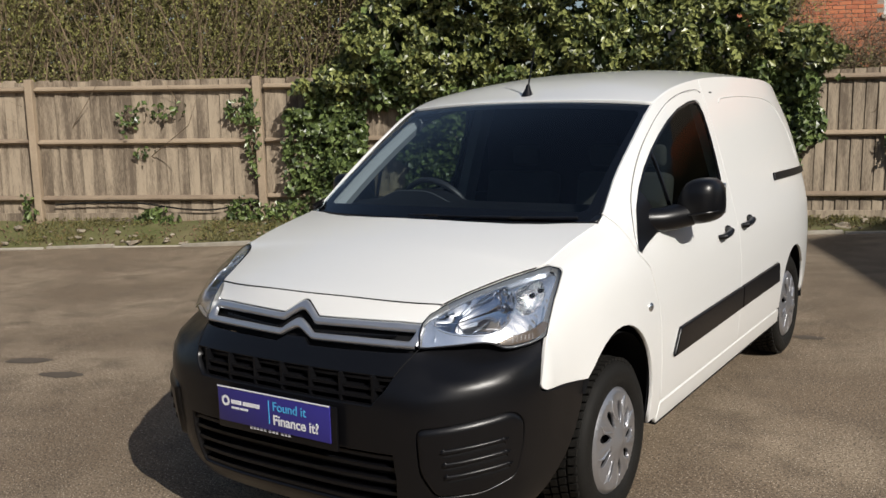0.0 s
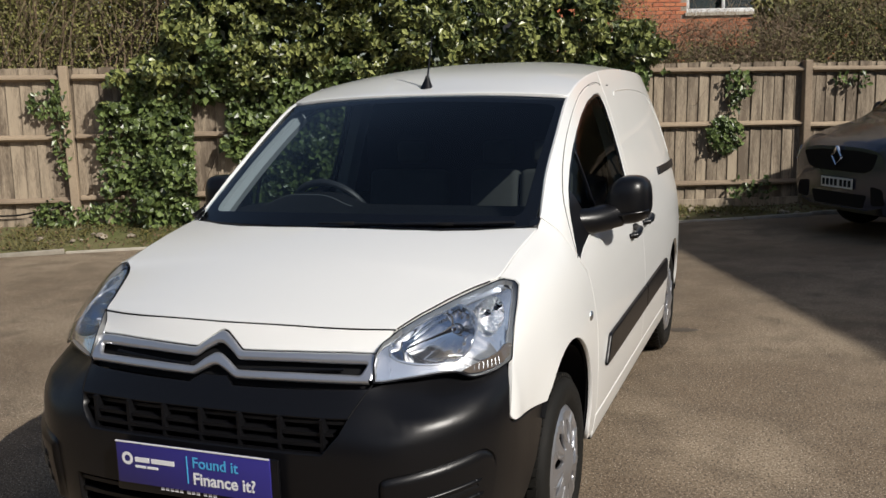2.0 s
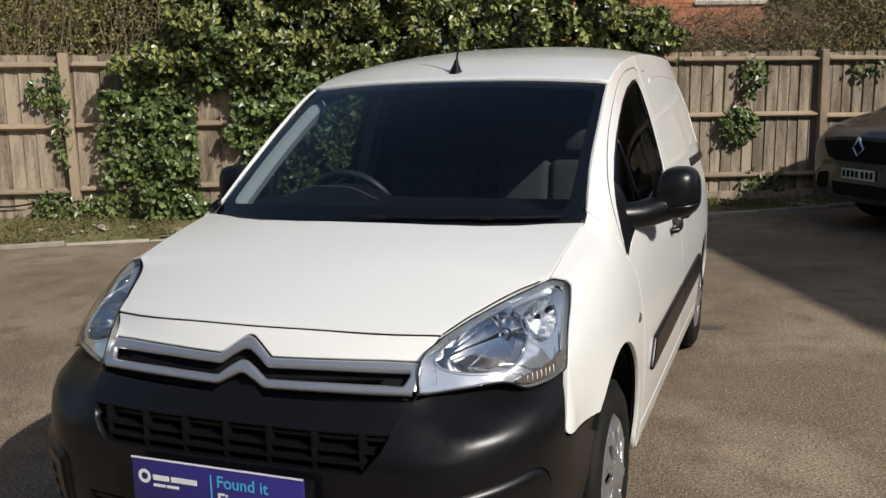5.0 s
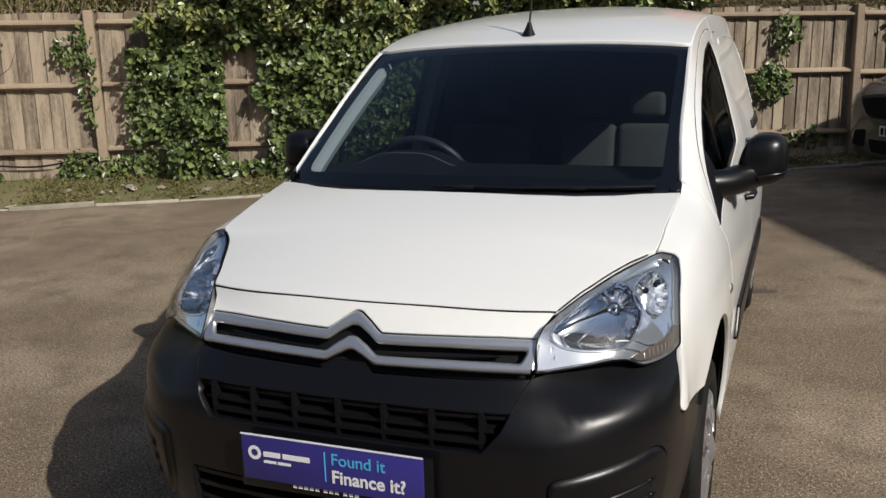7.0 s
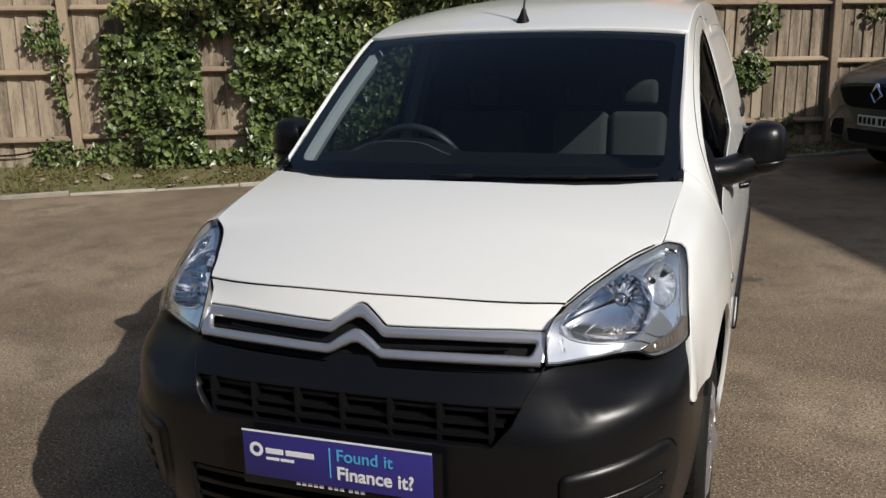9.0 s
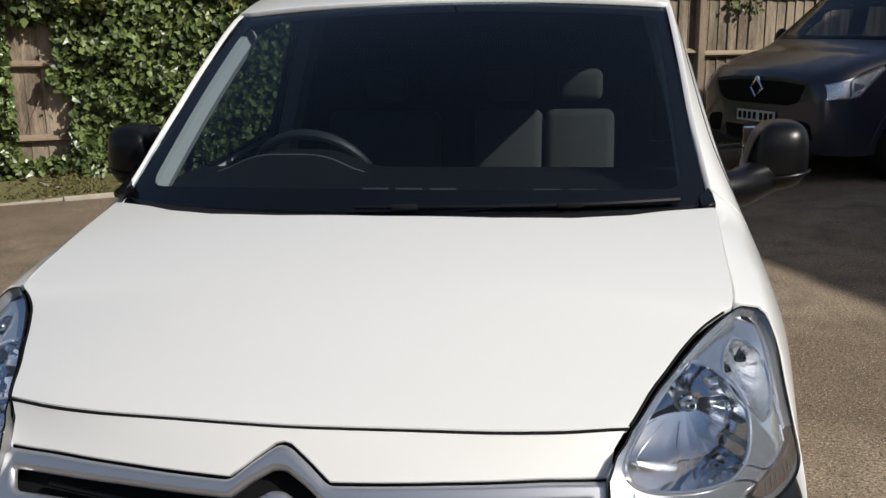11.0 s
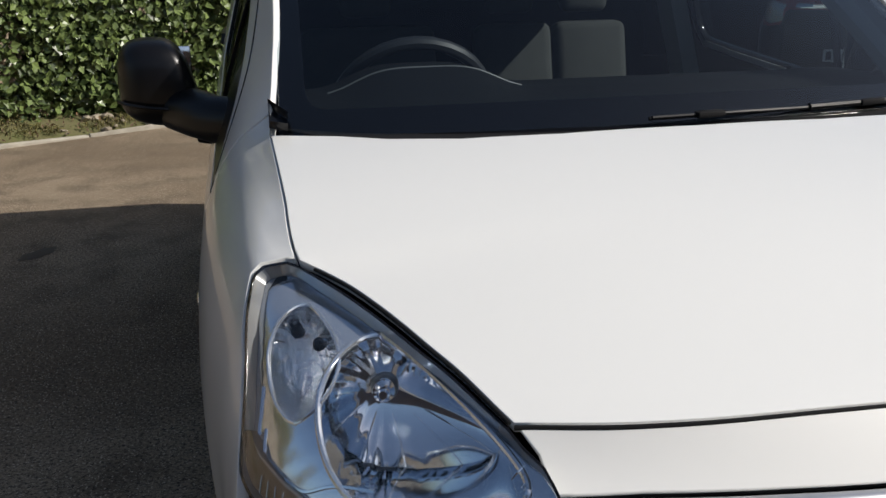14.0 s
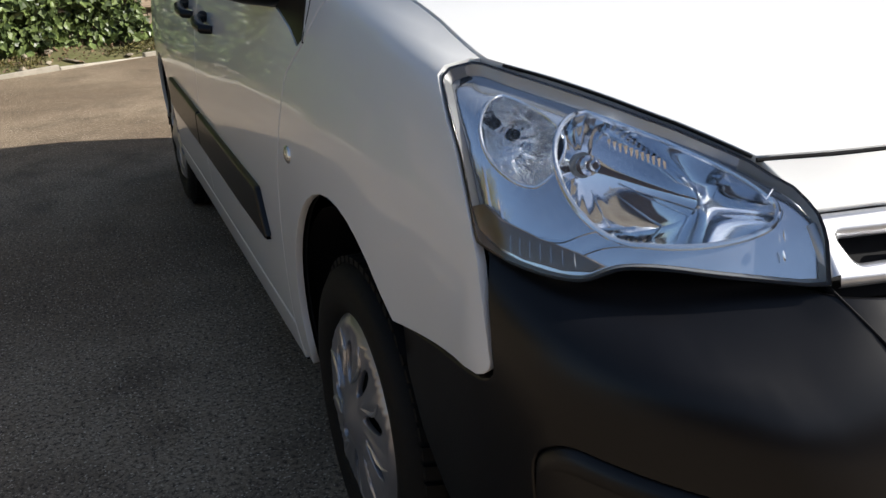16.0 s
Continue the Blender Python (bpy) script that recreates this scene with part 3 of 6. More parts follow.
for z in (.315, .36, .405, .45, .49):
    bm = bmesh.new()
    prev = None
    for k in range(17):
        x = -.475 + .95 * k / 16
        p = Vector(bumper(math.copysign(bumper_u(abs(x), z), x), z))
        cur = [bm.verts.new((p.x, p.y + dy, p.z + dz)) for dy, dz in ((.012, .006), (.05, .009), (.05, -.007), (.012, -.006))]
        if prev:
            for q in range(4):
                bm.faces.new((prev[q], cur[q], cur[(q + 1) % 4], prev[(q + 1) % 4]))
        prev = cur
    part("lower_slat", bm, BLACK, bumper_ob)
bm = bmesh.new()
box(bm, (-.48, -.90, .25), (.48, -.80, .77))
part("radiator_screen", bm, DARK, bumper_ob)

# grille: dark slot behind one silver frame, whose two bars rise into chevrons
grille = panel("grille", [(-.486, .815), (-.12, .81), (.12, .81), (.486, .815), (.494, .915), (.40, .918), (.25, .918), (.095, .915), (0, .967), (-.095, .915), (-.25, .918), (-.40, .918), (-.494, .915)],
               nose, DARK, van, step=.06, gap=0, offset=-.024)


def halves(pts):
    return pts + [(-x, z) for x, z in pts[::-1] if x > 0]


TOP_EDGE = [(.498, .9035), (.40, .907), (.25, .907), (.078, .9047), (.044, .930), (.014, .949), (.005, .952), (0, .9525)]
LOW_EDGE = [(.4965, .832), (.40, .831), (.25, .830), (.073, .828), (.042, .845), (.012, .859), (0, .861)]
SLOT_TOP = [(.470, .880), (.40, .881), (.25, .8825), (.074, .880), (.044, .902), (.012, .919), (0, .9205)]
SLOT_LOW = [(.458, .8535), (.40, .855), (.25, .8557), (.075, .8535), (.044, .876), (.012, .894), (0, .8955)]
outline = halves(TOP_EDGE) + [(-x, z) for x, z in LOW_EDGE] + LOW_EDGE[::-1][1:]
slot = halves(SLOT_TOP) + [(-x, z) for x, z in SLOT_LOW] + SLOT_LOW[::-1][1:]
panel("chevron_bar", round_poly(outline, .010), nose, SILVER, grille, holes=[round_poly(slot, .008)], step=.02, edge=.02, gap=.0005, lip=.009, deep=.008, offset=.010,
      label="satin silver double bar rising to chevrons")
bm = bmesh.new()
tube(bm, [Vector(nose(x, z)) + Vector((0, .012, -.004)) for x, z in halves(TOP_EDGE)], .0032, 6)
part("bar_seal", bm, DARK, grille)
for s in (1, -1):
    bm = bmesh.new()
    tube(bm, [Vector(nose(s * x, .858 + .04 * (x - .25))) + Vector((0, .012, 0)) for x in np.linspace(.10, .40, 8)], .004, 6)
    part("slot_rib", bm, BLACK, grille)


# headlamps
LAMP = conv(LAMP, .02)
FLUTES = conv([(-.522, .887), (-.556, .860), (-.600, .848), (-.640, .840), (-.685, .835), (-.711, .838), (-.724, .849), (-.690, .863), (-.640, .874), (-.590, .885), (-.548, .898)])


def shell_depth(y, w):
    """How deep the bezel lies behind the lens: deepest along the bonnet."""
    p = at_key(EDGE_Y, EDGE_P, y)
    f = min(1, max(0, (p[1] - p[0] - w) / .28))
    low = min(1, max(0, (f - .55) / .2))            # rippled chrome floor
    return .024 - .007 * f * f * (3 - 2 * f) + low * (.0004 * math.sin(y * 95) + .0002 * math.sin(y * 233 + w * 60))


AXIS = Vector((.18, -.95, .24)).normalized()      # the way the reflectors look
_grid = [(y, w) for y in np.linspace(-.86, -.39, 70) for w in np.linspace(-.02, .50, 70)]


def on_lamp(y, w, d):
    p = Vector(side_w(y, w))
    du, dv = Vector(side_w(y + .01, w)) - Vector(side_w(y - .01, w)), Vector(side_w(y, w + .01)) - Vector(side_w(y, w - .01))
    n = du.cross(dv).normalized()
    return p - (n if n.dot(Vector((1, -.5, .8))) > 0 else -n) * d


def side_q(y, z):
    """The even scale w of the place at y and z on the body's side."""
    return z - side(y, z)[0]


def shell(y, w):
    return tuple(on_lamp(y, w, shell_depth(y, w)))


_pts = np.array([shell(y, w) for y, w in _grid])


def shadow_on_shell(p):
    """Where the line from p along the reflectors' axis meets the bezel, as (y, w)."""
    d = _pts - np.array(p)
    off = d - np.outer(d @ np.array(AXIS), np.array(AXIS))
    r = np.einsum("ij,ij->i", off, off)
    i = np.argsort(r)[:6]
    k = 1 / (r[i] + 1e-7)
    g = np.array(_grid)[i]
    y, w = (g * k[:, None]).sum(0) / k.sum()

    def miss(y, w):
        e = Vector(shell(y, w)) - Vector(p)
        return np.array((e.dot(RIGHT), e.dot(UP)))
    for _ in range(4):
        e = miss(y, w)
        jac = np.stack(((miss(y + .001, w) - e) / .001, (miss(y, w + .001) - e) / .001), 1)
        step = np.linalg.lstsq(jac, -e, rcond=1e-3)[0]
        y, w = y + float(np.clip(step[0], -.01, .01)), w + float(np.clip(step[1], -.01, .01))
    return (float(y), float(w))


RIGHT = AXIS.cross(Vector((0, 0, 1))).normalized() * -1   # towards the wing
UP = RIGHT.cross(AXIS).normalized()
UP = UP if UP.z > 0 else -UP
RIGHT = RIGHT if RIGHT.x > 0 else -RIGHT


def opening(c, inner, outer, up, low, drop, n=72):
    pts = []
    for i in range(n):
        t = 2 * math.pi * i / n
        cu, su = math.cos(t), math.sin(t)
        u = cu * (outer if cu > 0 else inner)
        k = 1 - (.35 * -cu if cu < 0 else 0)
        pts.append(c + RIGHT * u + UP * (su * (up if su > 0 else low) * k - (drop * -cu if cu < 0 else 0)))
    return pts


BOWLS = [("main_reflector", Vector((.636, -.553, .925)), (.158, .074, .074, .096, .062), .046, BOWL),
         ("indicator_reflector", Vector((.722, -.462, .955)), (.050, .046, .060, .066, 0), .030, CHROME_SOFT)]
SHELL_OUT = inset(LAMP, .007)
for m in (False, True):
    flipx = Matrix.Diagonal((-1 if m else 1, 1, 1, 1))
    holes = [[shadow_on_shell(p) for p in opening(c, *q)] for _, c, q, _, _ in BOWLS]
    lamp = panel("headlamp", SHELL_OUT, shell, LAMP_SHELL, van, mirror=m, step=.0085, deep=.004, edge=.012, holes=holes, gap=0, lip=.001,
                 label="clear swept-back headlamp with chrome reflectors")
    ring0, bm = resample(LAMP, .012), bmesh.new()
    ring1 = inset(ring0, .007)
    for p in (p for row in ([on_lamp(y, w2, .004) for y, w2 in ring0], [on_lamp(y, w2, .5 * shell_depth(y, w2)) for y, w2 in inset(ring0, .003)], [shell(y, w2) for y, w2 in ring1]) for p in row):
        bm.verts.new(flipx @ Vector(p))
    upper = [abs(q - at_key(EDGE_Y, EDGE_P, y)[1] + at_key(EDGE_Y, EDGE_P, y)[0]) < .02 and y > -.74 for y, q in ring0]
    wb = bm.copy()
    for keep, target, mt in ((True, bm, SMOKE_WALL), (False, wb, LAMP_WALL)):
        target.verts.ensure_lookup_table()
        nr = len(ring0)
        for row in range(2):
            for i in range(nr):
                if upper[i] == keep:
                    k = (i + 1) % nr
                    target.faces.new([target.verts[q] for q in (row * nr + i, row * nr + k, (row + 1) * nr + k, (row + 1) * nr + i)])
        bmesh.ops.delete(target, geom=[x for x in target.verts if not x.link_faces], context="VERTS")
        part("lamp_wall", target, mt, lamp)
    panel("lamp_rim", LAMP, side_w, GLOSS_BLACK, lamp, mirror=m, holes=[inset(LAMP, .0045)], step=.02, offset=-.0022, edge=.012, deep=.002, lip=.0006, gap=.0004)
    for d, lo2, hi2 in ((.030, -.78, -.50), (.052, -.74, -.56)):       # creases pressed into the bezel
        line = [(y, q) for y, q in inset(resample(LAMP, .012), d) if lo2 < y < hi2 and q < .22]
        if len(line) > 3:
            bm = bmesh.new()
            tube(bm, [flipx @ Vector(shell(y, q)) for y, q in line], .0026, 6)
            part("bezel_crease", bm, BOWL, lamp)
    for z in (.864, .886, .908, .930):          # short bright marks along the inner corner
        y0 = lamp_inner(z) + .024
        bm = bmesh.new()
        tube(bm, [flipx @ on_lamp(y0 + .003 * k, side_q(y0 + .003 * k, z + .006 * k), .009) for k in range(3)], [.0008, .0019, .0008], 6)
        part("bezel_mark", bm, BOWL, lamp)
    bm = bmesh.new()
    tube(bm, [flipx @ Vector((top_x(y) + .0015, y, top_z(y) - .0015)) for y in np.linspace(-.738, -.405, 40)], .0024, 8)
    part("lamp_seal", bm, DARK, lamp)
    lens = panel("lens", LAMP, side_w, LENS, lamp, mirror=m, step=.02, offset=-.001, edge=.012, deep=.002, gap=.002)
    lens.visible_shadow = False
    for (nm, c, q, dep, mt), hole in zip(BOWLS, holes):
        rim = opening(c, *q)
        mouth = [Vector(shell(y, w2)) for y, w2 in hole]
        bm = bmesh.new()
        rings = [[bm.verts.new(flipx @ p) for p in mouth]]
        main = nm == "main_reflector"
        for sc, d in ((.97, .15), (.84, .48), (.60, .78), (.32, .95), (.12, 1.0)):
            rings.append([bm.verts.new(flipx @ (c + (p - c) * sc * (1 + (.012 if k // 2 % 2 else -.010) * (.1 < d < .9) * (k < 16 or k > 50) if main else 1 + (.04 if k // 3 % 2 else -.03) * (.2 < d < .9)) - AXIS * dep * d)) for k, p in enumerate(rim)])
        n = len(rim)
        for r0, r1 in zip(rings, rings[1:]):
            for i in range(n):
                bm.faces.new((r0[i], r0[(i + 1) % n], r1[(i + 1) % n], r1[i]))
        bm.faces.new(rings[-1])
        bmesh.ops.recalc_face_normals(bm, faces=bm.faces[:])
        finish(nm, bm, mt, lamp, smooth=main)
        bm = bmesh.new()
        tube(bm, [flipx @ p for p in mouth + mouth[:1]], .0042 if main else .0025, 8, False)
        part("reflector_ring", bm, LAMP_SHELL, lamp)
        for off in ((0, 0),) if nm == "main_reflector" else ((.014, .022), (-.014, .004)):
            cc = c + RIGHT * off[0] + UP * off[1]
            r = .0115 if main else .006
            bm = bmesh.new()
            tube(bm, [flipx @ (cc - AXIS * dep * k) for k in (1.0, .35, .30, -.10, -.16)], [r * 1.3, r * 1.25, r * .85, r * .72, r * .45], 16)
            part("bulb_holder", bm, CHROME if main else GLOSS_BLACK, lamp)
            bm = bmesh.new()
            tube(bm, [flipx @ (cc - AXIS * dep * k) for k in (.97, .88)], [r * 1.6, r * 1.5], 18)
            part("bulb_socket", bm, LAMP_WALL if main else GLOSS_BLACK, lamp)
        if nm == "main_reflector":      # dark hood over the bulb and a row of fine steps beside it
            for t in (3.6, 4.1, 4.6, 5.2, 5.8):     # joints between the reflector's fields
                k = int(t / (2 * math.pi) * len(rim))
                jb = bmesh.new()
                tube(jb, [flipx @ (c + (rim[k] - c) * sc * .99 - AXIS * dep * (d - .02)) for sc, d in ((.97, .15), (.84, .48), (.60, .78), (.36, .93))], .0011, 4)
                part("reflector_joint", jb, LAMP_SHELL, lamp)
            for k in range(11):
                p = c - RIGHT * (.032 + .0075 * k) + UP * (.034 - .0035 * k) - AXIS * dep * (.45 - .03 * k)
                bm = bmesh.new()
                tube(bm, [flipx @ p, flipx @ (p - UP * .012)], [.0035, .0015], 4)
                part("reflector_step", bm, CHROME, lamp)
    panel("side_flutes", FLUTES, side_w, AMBER, lamp, mirror=m, step=.02, edge=.02, offset=-.006, label="smoky clear side reflector")
    for k in range(7):      # fine upright flutes in it
        y0 = -.612 - .0125 * k
        bm = bmesh.new()
        tube(bm, [flipx @ on_lamp(y0 - .004 * j, side_q(y0 - .004 * j, z0), .0055) for j, z0 in enumerate((.868 - .0012 * k, .858 - .001 * k, .848 - .0007 * k))], .0009, 5)
        part("flute", bm, SMOKE_WALL, lamp)

# dark lining behind the seams
INNER = [(-.555, .80), (-.60, .70), (-.31, .64)] + ARCH[1:] + [(.345, .27), (2.43, .27)] + REAR_ARCH[::-1][1:-1] + [(3.07, .34), (3.42, .36)] + edge_top(3.42, -.39, 30, .006) + [(-.42, .97)]
both(lambda m: panel("lining", INNER, side, DARK, van, mirror=m, step=.08, holes=[inset(WINDOW, -.012)], offset=-.022, deep=.003, gap=.004))
panel("under_bonnet", [(-.49, -.735), (-.25, -.79), (0, -.805), (.25, -.79), (.49, -.735), (.62, -.45), (.69, -.36), (.72, .02), (.40, -.06), (-.40, -.06), (-.72, .02), (-.69, -.36), (-.62, -.45)], bonnet, DARK, van, step=.1, offset=-.022, deep=.003)
panel("headlining", [(x, .80 + .05 * (x / .65) ** 2) for x in np.linspace(-.64, .64, 9)] + [(.62, 1.63), (-.62, 1.63)], roof, TRIM, van, step=.1, offset=-.03, deep=.004)
bm = bmesh.new()
box(bm, (-.80, 1.62, .3), (.80, 1.66, 1.1))
box(bm, (-.68, 1.62, 1.1), (.68, 1.66, 1.66))
part("bulkhead", bm, DASH, van)
bm = bmesh.new()
box(bm, (-.60, -.85, .24), (.60, 3.38, .30))
box(bm, (-.855, .37, .25), (.855, 2.36, .30))
part("underbody", bm, DARK, van)
bm = bmesh.new()
vs = [bm.verts.new((s * x, 3.44, z)) for s, pts in ((1, section(3.44)[::6]), (-1, section(3.44)[::-6])) for x, z in pts]
bm.faces.new(vs)
r = bmesh.ops.extrude_face_region(bm, geom=bm.faces[:])
for v in r["geom"]:
    if isinstance(v, bmesh.types.BMVert):
        v.co = Vector((v.co.x * .96, v.co.y + .05, .98 + (v.co.z - .98) * .97))
part("rear_doors", bm, PAINT, van)
for y, s in ((-.055, 1), (-.055, -1), (2.728, 1), (2.728, -1)):
    bm = bmesh.new()
    n = 20
    a = [[bm.verts.new((s * x, y + .36 * math.cos(math.pi * (.86 * i / n - .06)), .37 + .375 * math.sin(math.pi * (.86 * i / n - .06)))) for i in range(n + 1)] for x in (.86, .56)]
    for i in range(n):
        bm.faces.new((a[0][i], a[0][i + 1], a[1][i + 1], a[1][i]))
    bm.faces.new(a[1])
    part("arch_liner", bm, DARK, van)

# side rub strips, door rails, handles, repeaters
for m in (False, True):
    for poly in ([(.475, .528), (.49, .56), (.545, .645), (SEAM - .006, .653), (SEAM - .006, .536)], [(SEAM + .004, .536), (SEAM + .004, .653), (2.27, .660), (2.29, .540)]):
        panel("rub_strip", round_poly(poly, .012), side, BLACK, van, mirror=m, step=.06, offset=.016, deep=.014, lip=.006, gap=0)
    panel("door_rail_cover", round_poly([(2.38, 1.13), (2.39, 1.178), (3.25, 1.165), (3.25, 1.118)], .012), side, BLACK, van, mirror=m, step=.06, offset=.014, deep=.014, lip=.004)
    for y0, z0 in ((1.235, .965), (1.63, .975)):
        hb = bmesh.new()
        c = Vector(side(y0, z0))
        tube(hb, [c + Vector((.004, -.065, -.012)), c + Vector((.03, -.05, -.008)), c + Vector((.036, 0, .0)), c + Vector((.032, .045, .008)), c + Vector((.004, .062, .012))], [.012, .015, .016, .017, .014], 10)
        bmesh.ops.create_uvsphere(hb, u_segments=12, v_segments=8, radius=.017, matrix=pose(c.x + .008, c.y + .066, c.z + .016))
        if m:
            bmesh.ops.scale(hb, vec=(-1, 1, 1), verts=hb.verts[:])
            bmesh.ops.reverse_faces(hb, faces=hb.faces[:])
        part("door_handle", hb, BLACK, doors[int(m)] if y0 < SEAM else van)
    rb = bmesh.new()
    c = Vector(side(.217, .798))
    bmesh.ops.create_uvsphere(rb, u_segments=14, v_segments=8, radius=1, matrix=pose(c.x * (-1 if m else 1), c.y, c.z) @ Matrix.Diagonal((.008, .024, .019, 1)))
    part("side_repeater", rb, CHROME_SOFT, van)
# recessed pressing of the load side
for m in (False, True):
    gr = bmesh.new()
    path = [(1.72, 1.60), (1.80, 1.625), (2.2, 1.633), (2.65, 1.615), (2.85, 1.575), (2.98, 1.48), (3.08, 1.36), (3.14, 1.22)]
    pts = []
    for y, z in crom(path, 6):
        p = Vector(side(y, z))
        pts.append((-p.x if m else p.x, p.y, p.z))
    tube(gr, pts, .004, 6)
    part("pressing_line", gr, PAINT, van)

# mirrors
for s in (1, -1):
    mirror_ob = None
    bm = bmesh.new()
    bmesh.ops.create_uvsphere(bm, u_segments=28, v_segments=18, radius=1)
    for v in bm.verts:
        p = v.co.copy()
        e = .60
        q = Vector([math.copysign(abs(c) ** e, c) for c in p])
        top = (q.z + 1) / 2
        x = .956 + q.x * (.097 - .014 * top) + .012 * top + .026 * top * max(0, -q.x) - .022 * max(0, -q.y) ** 2
        y = .625 + q.y * (.115 - .018 * top) + (0.01 if q.y > 0 else 0)
        v.co = (s * x, y + .01 * (1 - top), 1.190 + q.z * (.098 - .004 * max(0, -q.x)) + .012 * max(0, -q.z) * max(0, q.x))
    if s < 0:
        bmesh.ops.reverse_faces(bm, faces=bm.faces[:])
    mirror_ob = part("door_mirror", bm, BLACK, van, "rounded black plastic door mirror")
    bm = bmesh.new()
    tube(bm, [(s * .78, .42, 1.122), (s * .84, .46, 1.122), (s * .88, .52, 1.128), (s * .93, .58, 1.136)], [.050, .052, .054, .050], 18)
    part("mirror_arm", bm, BLACK, mirror_ob)
    bm = bmesh.new()
    tube(bm, [(s * (.952 + .100 * math.cos(t)), .63 - .116 * math.sin(t) ** .6, 1.142 + .012 * math.cos(t)) for t in np.linspace(.25, math.pi - .25, 15)], .004, 8)
    part("housing_seam", bm, BLACK, mirror_ob)
    bm = bmesh.new()
    box(bm, (s * .962 - .070, .738, 1.125), (s * .962 + .070, .748, 1.258), bevel=.002)
    part("mirror_glass", bm, CHROME, mirror_ob)


# wheels
def wheel(x, y, s):
    hub = new("wheel")
    hub.parent = van
    hub.location = (x, y, .318)
    bm = bmesh.new()
    prof = [(.20, .03), (.215, .008), (.235, 0), (.26, -.004), (.285, 0), (.300, .010), (.308, .026), (.310, .05), (.310, .10), (.310, .145), (.306, .168), (.29, .19), (.25, .195), (.20, .17)]
    lathe(bm, [(r, -s * a) for r, a in prof], 72)
    if s < 0:
        bmesh.ops.reverse_faces(bm, faces=bm.faces[:])
    bmesh.ops.recalc_face_normals(bm, faces=bm.faces[:])
    tyre = part("tyre", bm, RUBBER, hub)
    bm = bmesh.new()
    for row, (a0, a1) in enumerate(((.024, .056), (.066, .094), (.104, .132), (.142, .172))):
        for k in range(60):
            w0 = 2 * math.pi * (k + .5 * (row % 2)) / 60
            w1 = w0 + 2 * math.pi / 60 * .7
            r0 = .309 if row in (0, 3) else .311
            q = []
            for r in (r0, r0 + .0135):
                for aa, w in ((a0, w0), (a1, w0 + .02), (a1, w1 + .02), (a0, w1)):
                    q.append(bm.verts.new((-s * aa, r * math.cos(w), r * math.sin(w))))
            for f in ((4, 5, 6, 7), (0, 1, 5, 4), (1, 2, 6, 5), (2, 3, 7, 6), (3, 0, 4, 7)):
                bm.faces.new([q[i] for i in f])
    bmesh.ops.recalc_face_normals(bm, faces=bm.faces[:])
    finish("tread", bm, RUBBER, tyre, smooth=False)
    # hub cap: dished disc with leaf-shaped slots
    R = .212
    outer = [(R * math.cos(2 * math.pi * i / 72), R * math.sin(2 * math.pi * i / 72)) for i in range(72)]
    slots = []
    for k in range(9):
        for off, r0, r1, wd, lean in ((0, .070, .160, .0185, .9),):
            w = 2 * math.pi * k / 9 + off
            leaf = []
            for i in range(12):
                t = 2 * math.pi * i / 12
                rr = (r0 + r1) / 2 + (r1 - r0) / 2 * math.cos(t)
                tt = wd * math.sin(t) * (.6 + .6 * (rr - r0) / (r1 - r0))
                ww = w + lean * (rr - .15)
                leaf.append((rr * math.cos(ww) - tt * math.sin(ww), rr * math.sin(ww) + tt * math.cos(ww)))
            slots.append(leaf)

    def dish(u, v):
        r = math.hypot(u, v)
        ang = math.atan2(v, u)
        h = .010 * (1 - (r / R) ** 2) + .018 * math.exp(-(r / .05) ** 2) - .012 * max(0, (r - .19) / .015)
        fold = math.cos(9 * (ang - .9 * (r - .116)))
        ridge = (.0062 * max(0, -fold) ** 3 - .0035 * max(0, fold) ** 2) * min(1, max(0, (r - .06) / .04)) * min(1, max(0, (.192 - r) / .03))
        return (s * (h + ridge - .004), u, v)
    cap = panel("hub_cap", outer, dish, CAP, hub, holes=slots, step=.011, edge=.014, gap=0, lip=.0015, deep=.012, flip=(s < 0), label="silver plastic hub cap with slotted spokes")
    for k in range(9):      # curved ridge along each spoke, its crescent highlight put in as brighter silver
        a0 = 2 * math.pi * (k + .5) / 9
        line = []
        for i in range(9):
            r = .088 + .094 * i / 8
            ww = a0 + .9 * (r - .116) + .02 + .13 * math.sin(math.pi * i / 8)
            line.append(Vector(dish(r * math.cos(ww), r * math.sin(ww))) + Vector((s * .0006, 0, 0)))
        bm = bmesh.new()
        tube(bm, line, [.0012 + .0042 * math.sin(math.pi * i / 8) for i in range(9)], 6)
        part("spoke_highlight", bm, SILVER, cap)
    bm = bmesh.new()
    lathe(bm, [(.001, -s * .035), (.20, -s * .035), (.205, -s * .02)], 36)
    part("rim", bm, DARK, hub)
    return hub


for y in (-.055, 2.728):
    for s in (1, -1):
        wheel(s * .858, y, s)

# cowl, wipers, aerial
panel("cowl", [(-.74, .10), (-.62, -.01), (-.42, -.10), (0, -.13), (.42, -.10), (.62, -.01), (.74, .10), (.5, .10), (0, .0), (-.5, .10)], lambda x, y: (x, y, 1.150 + .12 * max(0, y)), DARK, van, step=.08, gap=0)
for s in (1, -1):
    panel("cowl_corner", [(s * .739, .046), (s * .702, .030), (s * .699, .082), (s * .717, .114), (s * .735, .146)], lambda x, y: (x, y, 1.162 + (y - .042) * .29), BLACK, van, step=.03, flip=(s < 0))
WIPERS = [[(-.075, -.088, 1.172), (.10, -.075, 1.172), (.30, -.042, 1.168)], [(.26, -.050, 1.170), (.48, -.010, 1.170), (.655, .040, 1.172)]]
